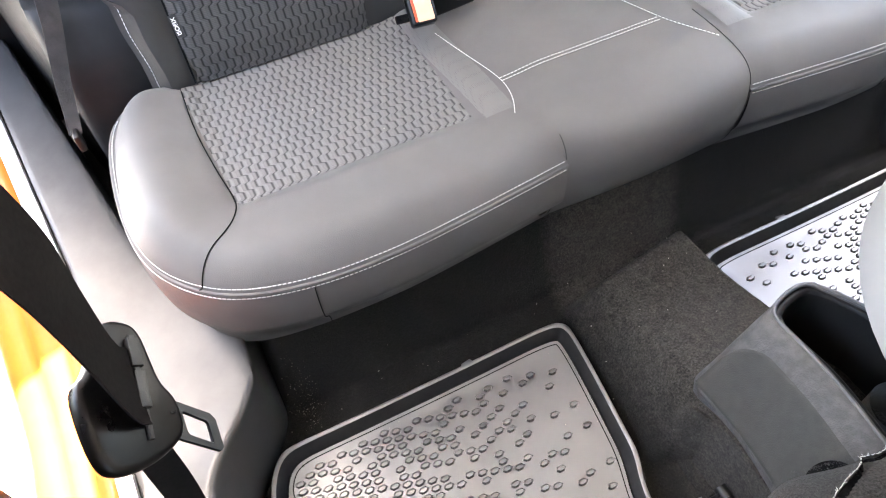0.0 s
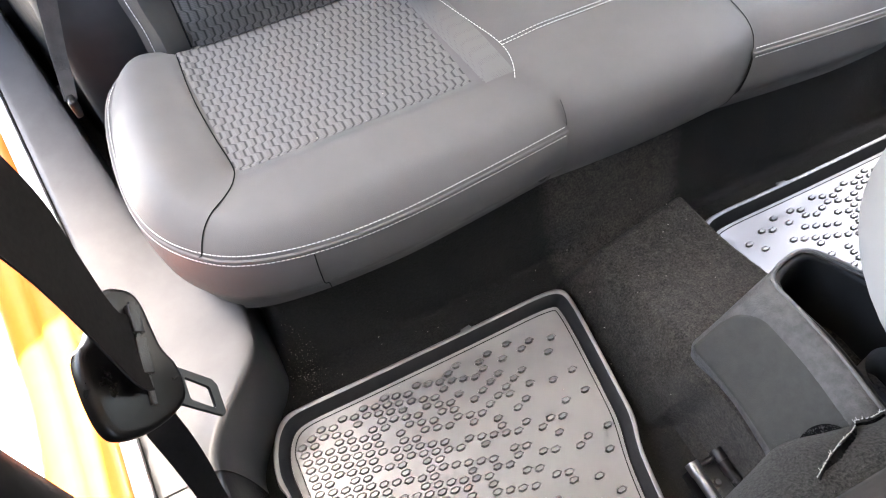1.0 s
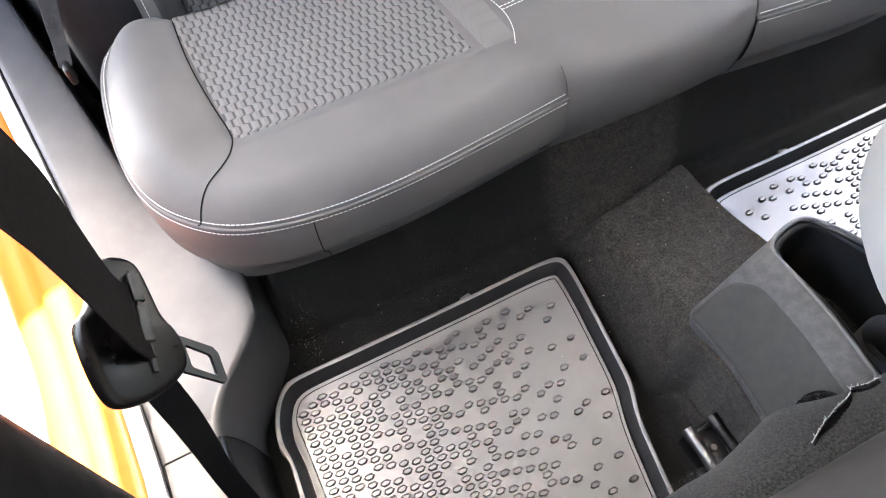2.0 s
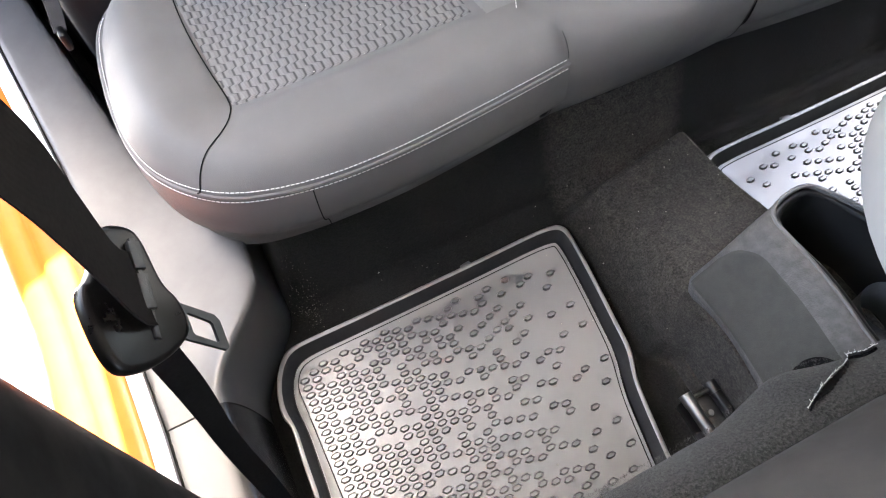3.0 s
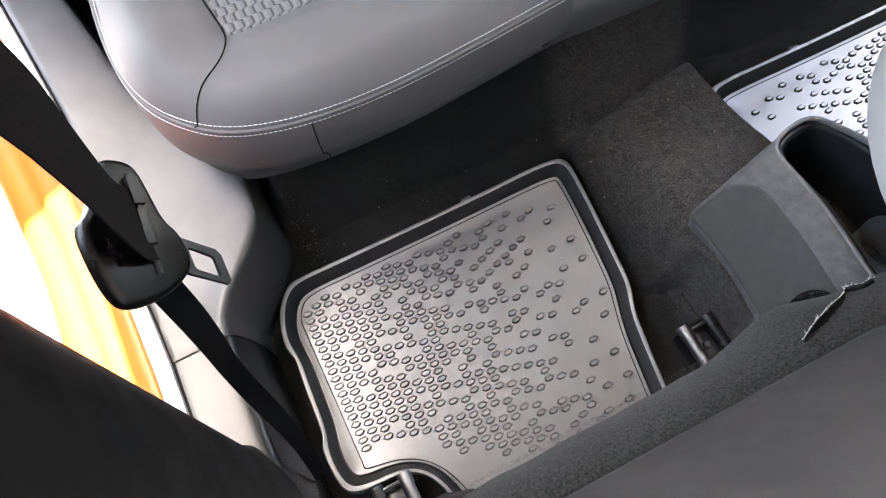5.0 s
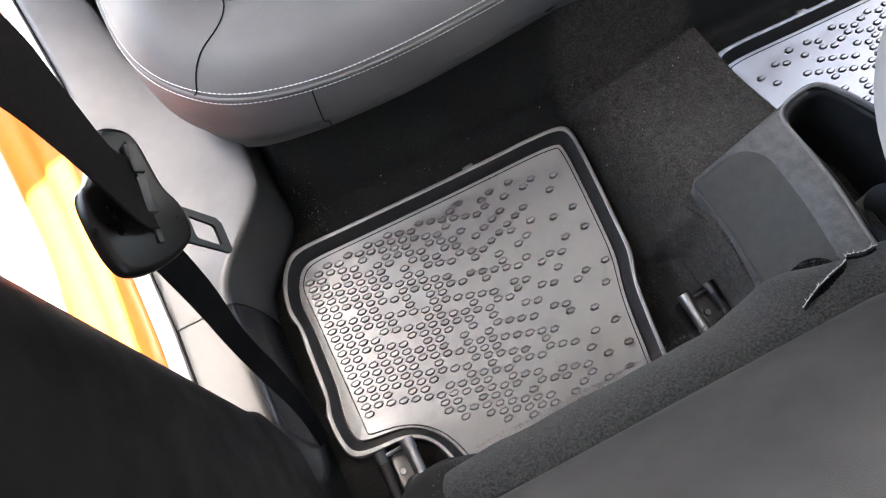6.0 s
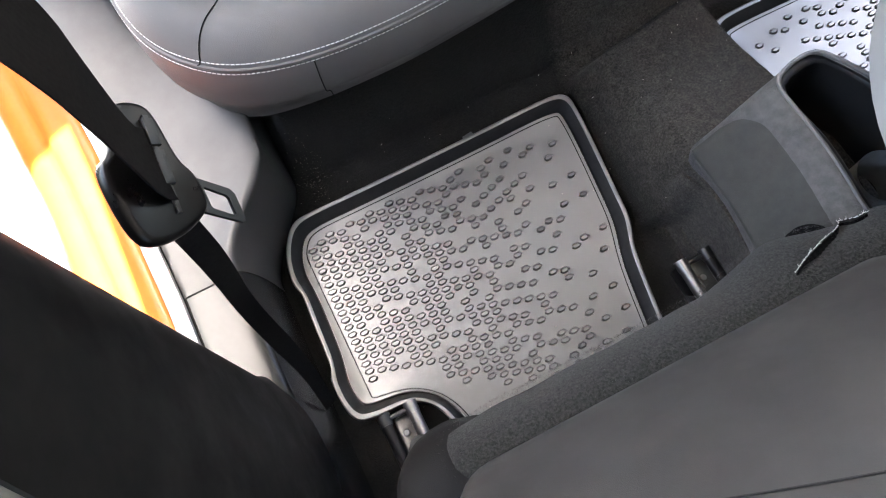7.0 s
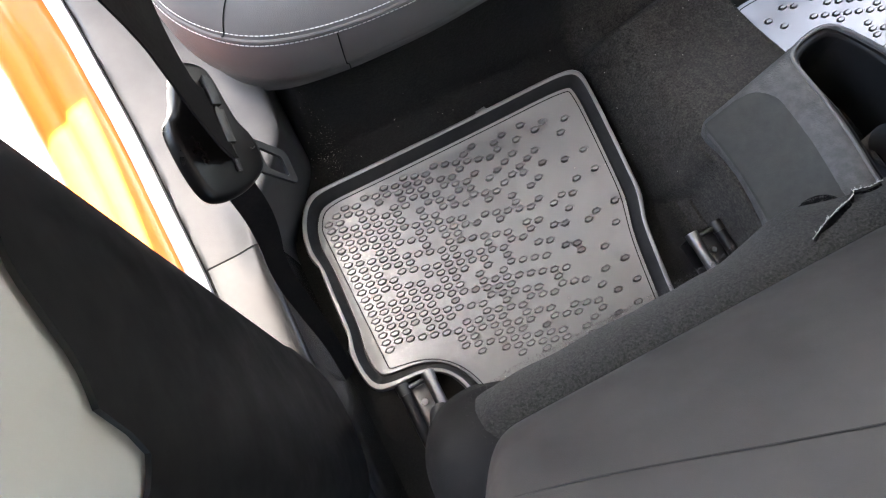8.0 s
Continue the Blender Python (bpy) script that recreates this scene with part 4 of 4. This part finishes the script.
own(part("back_seam", tube(seam_pts, 0.0008, 6), LEATHER_BACK, seat))


# tear along the felt: raised frayed edge, the gap's shade a near-black sheet
TEAR = smooth_line([(0.252, -0.2615, 0), (0.262, -0.2555, 0), (0.279, -0.2500, 0), (0.303, -0.2440, 0), (0.320, -0.2415, 0), (0.334, -0.2380, 0), (0.344, -0.2330, 0), (0.350, -0.2400, 0), (0.372, -0.2400, 0)], 2)


def tear_z(x, y):
    """Height of the felt's upper face at a place in plan."""
    u = (x - FELT_X) / FELT_W
    best = min((felt_fn(u, 0.55 + 0.45 * k / 60) for k in range(61)), key=lambda q: abs(q.y - y))
    return best.z + 0.0066


def torn_fn(u, v):
    p = along(TEAR, u)
    jag = 0.0016 * noise.noise(Vector((u * 30, 0.2, 5)))
    return Vector((p.x + 0.0006 * v, p.y + (0.0035 + jag) * (v - 0.3), tear_z(p.x, p.y) - 0.004 + 0.0075 * v * ease(0, 0.12, u)))


def gap_fn(u, v):
    p = along(TEAR, u)
    w = 0.0075 * ease(0, 0.35, u) * (1 - 0.3 * u) + 0.0008
    return Vector((p.x, p.y - w * v, tear_z(p.x, p.y) + 0.0005 - 0.001 * v))


own(part("tear_shade", sheet(gap_fn, 60, 4, 0.0015), DARKGAP, seat, "near-black sheet for the shade in the tear"))
own(part("torn_flap", sheet(torn_fn, 80, 4, 0.0010), FELT, seat, "torn felt edge"))
fray = bmesh.new()
for k in range(170):
    p = torn_fn(k / 169, 1.0)
    q = torn_fn(min(1, (k + rng.uniform(0.5, 2.2)) / 169), 1.0)
    if rng.random() < 0.5:
        tube([p, q + Vector((rng.uniform(-0.0006, 0.0006), rng.uniform(-0.0006, 0.0008), rng.uniform(0, 0.0008)))], 0.00035, 4, fray)
    if rng.random() < 0.12:
        tube([p, p + Vector((rng.uniform(-0.002, 0.002), rng.uniform(-0.001, 0.003), rng.uniform(0, 0.003)))], 0.0003, 4, fray)
own(part("frayed_edge", fray, THREAD, seat, "white frayed threads"))
own(part("seat_cushion", block((0.50, 0.50, 0.16), (0.08, -0.58, 0.24), 0.04, 5), LEATHER_FRONT, seat))


def rail(x, highlit):
    r = own(part("seat_rail", block((0.034, 0.62, 0.010), (x, -0.485, 0.030), 0.002, 2), DARK_STEEL, seat, "dark steel seat rail"))
    part("web", block((0.020, 0.62, 0.03), (x, -0.487, 0.010), 0.002, 2), BLACK, r)
    for sx in (-1, 1):
        cx = x + sx * 0.0205
        # the tube with the long highlight gets paler steel to carry it
        part("channel_tube", tube([Vector((cx, -0.166, 0.043)), Vector((cx, -0.80, 0.043))], 0.0088, 16), STEEL if sx == highlit else BLACK, r)
        part("channel_wall", block((0.004, 0.63, 0.042), (cx + sx * 0.004, -0.483, 0.020), 0.001, 2), BLACK, r)
        part("end_cap", tube([Vector((cx, -0.163, 0.043)), Vector((cx, -0.180, 0.043))], 0.0100, 18), STEEL if sx == highlit else DARK_STEEL, r, "metal end cap")
    part("end_bar", block((0.036, 0.006, 0.006), (x, -0.172, 0.045), 0.002, 2), DARK_STEEL, r)
    for by in (-0.200, -0.240):
        bolt = bmesh.new()
        bmesh.ops.create_cone(bolt, segments=16, radius1=0.0055, radius2=0.0042, depth=0.005, cap_ends=True, matrix=Matrix.Translation((x - 0.001, by, 0.037)))
        part("bolt", bolt, STEEL, r)
    return r


DARK_STEEL = mottled("blackened_steel", (0.05, 0.05, 0.05), 0.35, 0.15, 30, 0, metal=0.8)
rail(-0.186, 1)
rail(0.303, -1)
RECLINER = mottled("recliner_plastic", (0.02, 0.02, 0.02), 0.4, 0.2, 40, 900, 0.0002, 0.4, 0.5)
rec = [seat_org * 0 + Vector(p) for p in ((-0.172, -0.230, 0.10), (-0.177, -0.245, 0.15), (-0.176, -0.258, 0.20), (-0.172, -0.275, 0.27))]
own(part("recliner_arm", tube(smooth_line(rec, 2), 0.017, 14), RECLINER, seat, "dark grey recliner cover"))

# unidentified pale shape at the right, built as the other front seat
seat2 = thing("front_seat", "unidentified pale rounded shape, built as a front seat", "car seat", (0.82, -0.3, 0.0))


def bol2(u, v):
    """Rounded pale shape, drawn in at its foot."""
    a = 2 * math.pi * u
    r = 0.295 * (1 - 0.10 * (1 - ease(0, 0.05, v)) - 0.12 * ease(0.5, 1.0, v))
    return Vector((0.675 + r * math.cos(a), -0.28 + r * math.sin(a) - 0.25 * ease(0.1, 1.0, v), 0.355 + 0.55 * v))


bm = sheet(bol2, 64, 24, 0.0, True)
bmesh.ops.holes_fill(bm, edges=[e for e in bm.edges if e.is_boundary])
PALE_SHAPE = mottled("pale_grey_surface", (0.33, 0.325, 0.31), 0.7, 0.04, 4, 900, 0.0001, 0.3)
o = part("back_cover", bm, PALE_SHAPE, seat2, "pale grey surface")
o.matrix_parent_inverse = Matrix.Translation((-0.82, 0.3, 0))
o = part("seat_cushion", block((0.50, 0.50, 0.26), (0.83, -0.45, 0.235), 0.04, 5), LEATHER_FRONT, seat2)
o.matrix_parent_inverse = Matrix.Translation((-0.82, 0.3, 0))

# ---- front seat belt with its tongue ----
belt = thing("seat_belt", "black front seat belt hanging from the pillar with its tongue", "seat belt", (-0.262, -0.10, 0.06))
belt_org = Vector((-0.262, -0.10, 0.06))
TP = Vector((-0.234, -0.040, 0.692))
TU, TV, TN = Vector((0, -0.951, -0.31)), Vector((0.603, 0.247, -0.759)), Vector((0.798, -0.187, 0.573))
TM = Matrix(((TU.x, TV.x, TN.x, TP.x), (TU.y, TV.y, TN.y, TP.y), (TU.z, TV.z, TN.z, TP.z), (0, 0, 0, 1)))


def hung(ob):
    ob.matrix_parent_inverse = Matrix.Translation(-belt_org)
    return ob


body_out = [(p.x, p.y) for p in smooth_line([(-0.039, 0.030, 0), (-0.036, 0.046, 0), (-0.028, 0.051, 0), (-0.012, 0.052, 0), (0.004, 0.053, 0), (0.014, 0.060, 0), (0.032, 0.060, 0), (0.041, 0.053, 0), (0.050, 0.030, 0), (0.050, 0.008, 0), (0.040, 0.001, 0), (0.020, -0.001, 0), (-0.002, 0.000, 0), (-0.008, 0.010, 0), (-0.030, 0.022, 0)], 2, True)]
tongue = hung(part("tongue", prism(body_out, 0.012, TM @ Matrix.Translation((0, 0, -0.006)), 0.004, 3), TONGUE, belt, "black plastic belt tongue"))
part("slot_lip", prism([(-0.027, 0.040), (0.036, 0.031), (0.0365, 0.0345), (-0.0265, 0.044)], 0.0145, TM @ Matrix.Translation((0, 0, -0.0065)), 0.001), TRAY_BLACK, tongue)
for a0, a1 in ((-0.0245, -0.0060), (-0.0040, 0.0188)):
    lip = [(a0, 0.0365 - 0.14 * a0 - 0.003), (a0 + 0.001, 0.0365 - 0.14 * a0 + 0.0045), (a1, 0.0365 - 0.14 * a1 + 0.0045), (a1 - 0.001, 0.0365 - 0.14 * a1 - 0.003)]
    part("slot_clip", prism(lip, 0.006, TM @ Matrix.Translation((0, 0, 0.004)), 0.001), TRAY_BLACK, tongue)
def clipped(poly, r):
    """The corners of an outline cut off at the distance r."""
    out = []
    for i, p in enumerate(poly):
        p, a, b = Vector(p), Vector(poly[i - 1]), Vector(poly[(i + 1) % len(poly)])
        out += [tuple(p + (a - p).normalized() * r), tuple(p + (b - p).normalized() * r)]
    return out


lo = clipped([(0.0095, 0.050), (0.0295, 0.0858), (0.0535, 0.0842), (0.0355, 0.050)], 0.003)
hole = clipped([(0.0225, 0.0635), (0.0325, 0.0795), (0.0468, 0.0785), (0.0372, 0.0625)], 0.0012)
plate = bmesh.new()
n = len(lo)
for zz in (-0.0012, 0.0012):
    ov = [plate.verts.new((*p, zz)) for p in lo]
    hv = [plate.verts.new((*p, zz)) for p in hole]
    for i in range(n):
        plate.faces.new((ov[i], ov[(i + 1) % n], hv[(i + 1) % n], hv[i]))
plate.verts.ensure_lookup_table()
for base in (0, n):
    for i in range(n):
        a, b2_ = base + i, base + (i + 1) % n
        plate.faces.new((plate.verts[a], plate.verts[b2_], plate.verts[2 * n + b2_], plate.verts[2 * n + a]))
bmesh.ops.transform(plate, matrix=TM, verts=plate.verts)
part("latch_plate", plate, BLACK, tongue, "black coated latch plate with a square hole")


def ribbon(centre, widths, n=40):
    """A strap through centre points, with half-width vectors at each; thin but solid."""
    c = smooth_line(centre, 2)
    w = smooth_line(widths, 2)
    return sheet(lambda u, v: along(c, u) + along(w, u) * (2 * v - 1), n, 6, 0.0012)


slot_mid = TP + TU * 0.005 + TV * 0.036
wU = TU * 0.0235
hung(part("upper_webbing", ribbon([slot_mid + TN * 0.0075, slot_mid - TV * 0.014 + TN * 0.015, Vector((-0.2075, -0.034, 0.735)), Vector((-0.1985, -0.0485, 0.815)), Vector((-0.215, -0.052, 0.93)), Vector((-0.262, -0.055, 1.08))],
                                 [wU, wU, Vector((-0.0101, -0.0172, 0.0125)), Vector((-0.0101, -0.0172, 0.0125)), Vector((-0.006, -0.021, 0.008)), Vector((0.0, -0.0225, 0))]), WEBBING, belt))
hung(part("lower_webbing", ribbon([slot_mid - TN * 0.010, TP + TU * 0.034 + TV * 0.045 - TN * 0.014, Vector((-0.218, -0.072, 0.58)), Vector((-0.248, -0.050, 0.40)), Vector((-0.254, -0.067, 0.25)), Vector((-0.258, -0.084, 0.15)), Vector((-0.264, -0.120, 0.06))],
                                 [Vector((0.010, 0.001, 0.0)), Vector((0.010, 0.002, 0.0)), Vector((0.009, 0.003, 0.0)), Vector((0.010, 0.005, 0.0)), Vector((0.010, 0.005, 0.0)), Vector((0.009, 0.005, 0)), Vector((0.008, 0.004, 0))]), WEBBING, belt))
hung(part("guide_loop", block((0.022, 0.07, 0.03), (-0.272, -0.055, 1.085), 0.006, 3), BLACK, belt, "black belt guide loop"))

# rear seat belt beside the bench
rear_belt = thing("seat_belt", "dark rear seat belt running down beside the bench", "seat belt", (-0.268, 0.49, 0.24))


def rb(ob):
    ob.matrix_parent_inverse = Matrix.Translation((0.268, -0.49, -0.24))
    return ob


rb(part("webbing", ribbon([Vector((-0.195, 0.86, 0.86)), Vector((-0.228, 0.765, 0.62)), Vector((-0.2475, 0.70, 0.490)), Vector((-0.282, 0.655, 0.389)), Vector((-0.287, 0.625, 0.364)), Vector((-0.293, 0.60, 0.345))],
                       [Vector((0.023, 0.0, -0.003)), Vector((0.0205, 0.0, -0.005)), Vector((0.0175, 0.004, -0.005)), Vector((0.0150, 0.004, -0.0055)), Vector((0.0110, 0.003, -0.0045)), Vector((0.008, 0.002, -0.003))]), LIT_WEBBING, rear_belt))
rb(part("anchor", block((0.010, 0.022, 0.030), (-0.292, 0.597, 0.336), 0.004, 3), BLACK, rear_belt, "black anchor plate"))
bm = bmesh.new()
for k in range(90):
    t_ = rng.uniform(0, 1)
    p = Vector((-0.286, 0.632, 0.3705)).lerp(Vector((-0.279, 0.660, 0.398)), t_) + Vector((1, 0.25, -0.36)) * rng.uniform(-0.008, 0.008) + Vector((0, -0.0018, 0.0012))
    tube([p, p + Vector((rng.uniform(-0.003, 0.003), rng.uniform(-0.003, 0.003), rng.uniform(-0.002, 0.002)))], 0.0004, 4, bm)
rb(part("end_stitching", bm, LIT_WEBBING, rear_belt, "zigzag end stitching"))

# panel between bench, backrest and doorway
PANEL = smooth_line([(-0.40, 1.12, 0), (-0.345, 0.90, 0), (-0.30, 0.79, 0), (-0.26, 0.75, 0), (-0.20, 0.745, 0), (-0.10, 0.75, 0)], 2)


def panel_fn(u, v):
    p = along(PANEL, u)
    z = -0.01 + 0.98 * v
    return Vector((p.x, p.y + 0.28 * max(0, z - 0.36), z))


tagged(part("side_panel", sheet(panel_fn, 40, 30, 0.004), PILLAR_BLACK), "dark plastic wheel arch panel beside the bench", "side panel", kind="structure")


# moulded cover over the wheel arch, with a ledge on top, in front of that panel
ARCH = smooth_line([(-0.290, 1.05, 0), (-0.292, 0.82, 0), (-0.294, 0.70, 0), (-0.286, 0.680, 0), (-0.25, 0.672, 0), (-0.20, 0.664, 0), (-0.10, 0.66, 0)], 2)
ARCH_UP = smooth_line([(0, 0, 0.0), (0, 0, 0.36), (0, 0.040, 0.448), (0, 0.046, 0.458), (0, 0.058, 0.463), (0, 0.17, 0.468)], 2)


def arch_fn(u, v):
    p, q = along(ARCH, u), along(ARCH_UP, v)
    return Vector((p.x, p.y + q.y, q.z))


tagged(part("arch_cover", sheet(arch_fn, 40, 40, 0.004), ARCH_PLASTIC), "dark grey moulded cover over the wheel arch", "side panel", kind="structure")
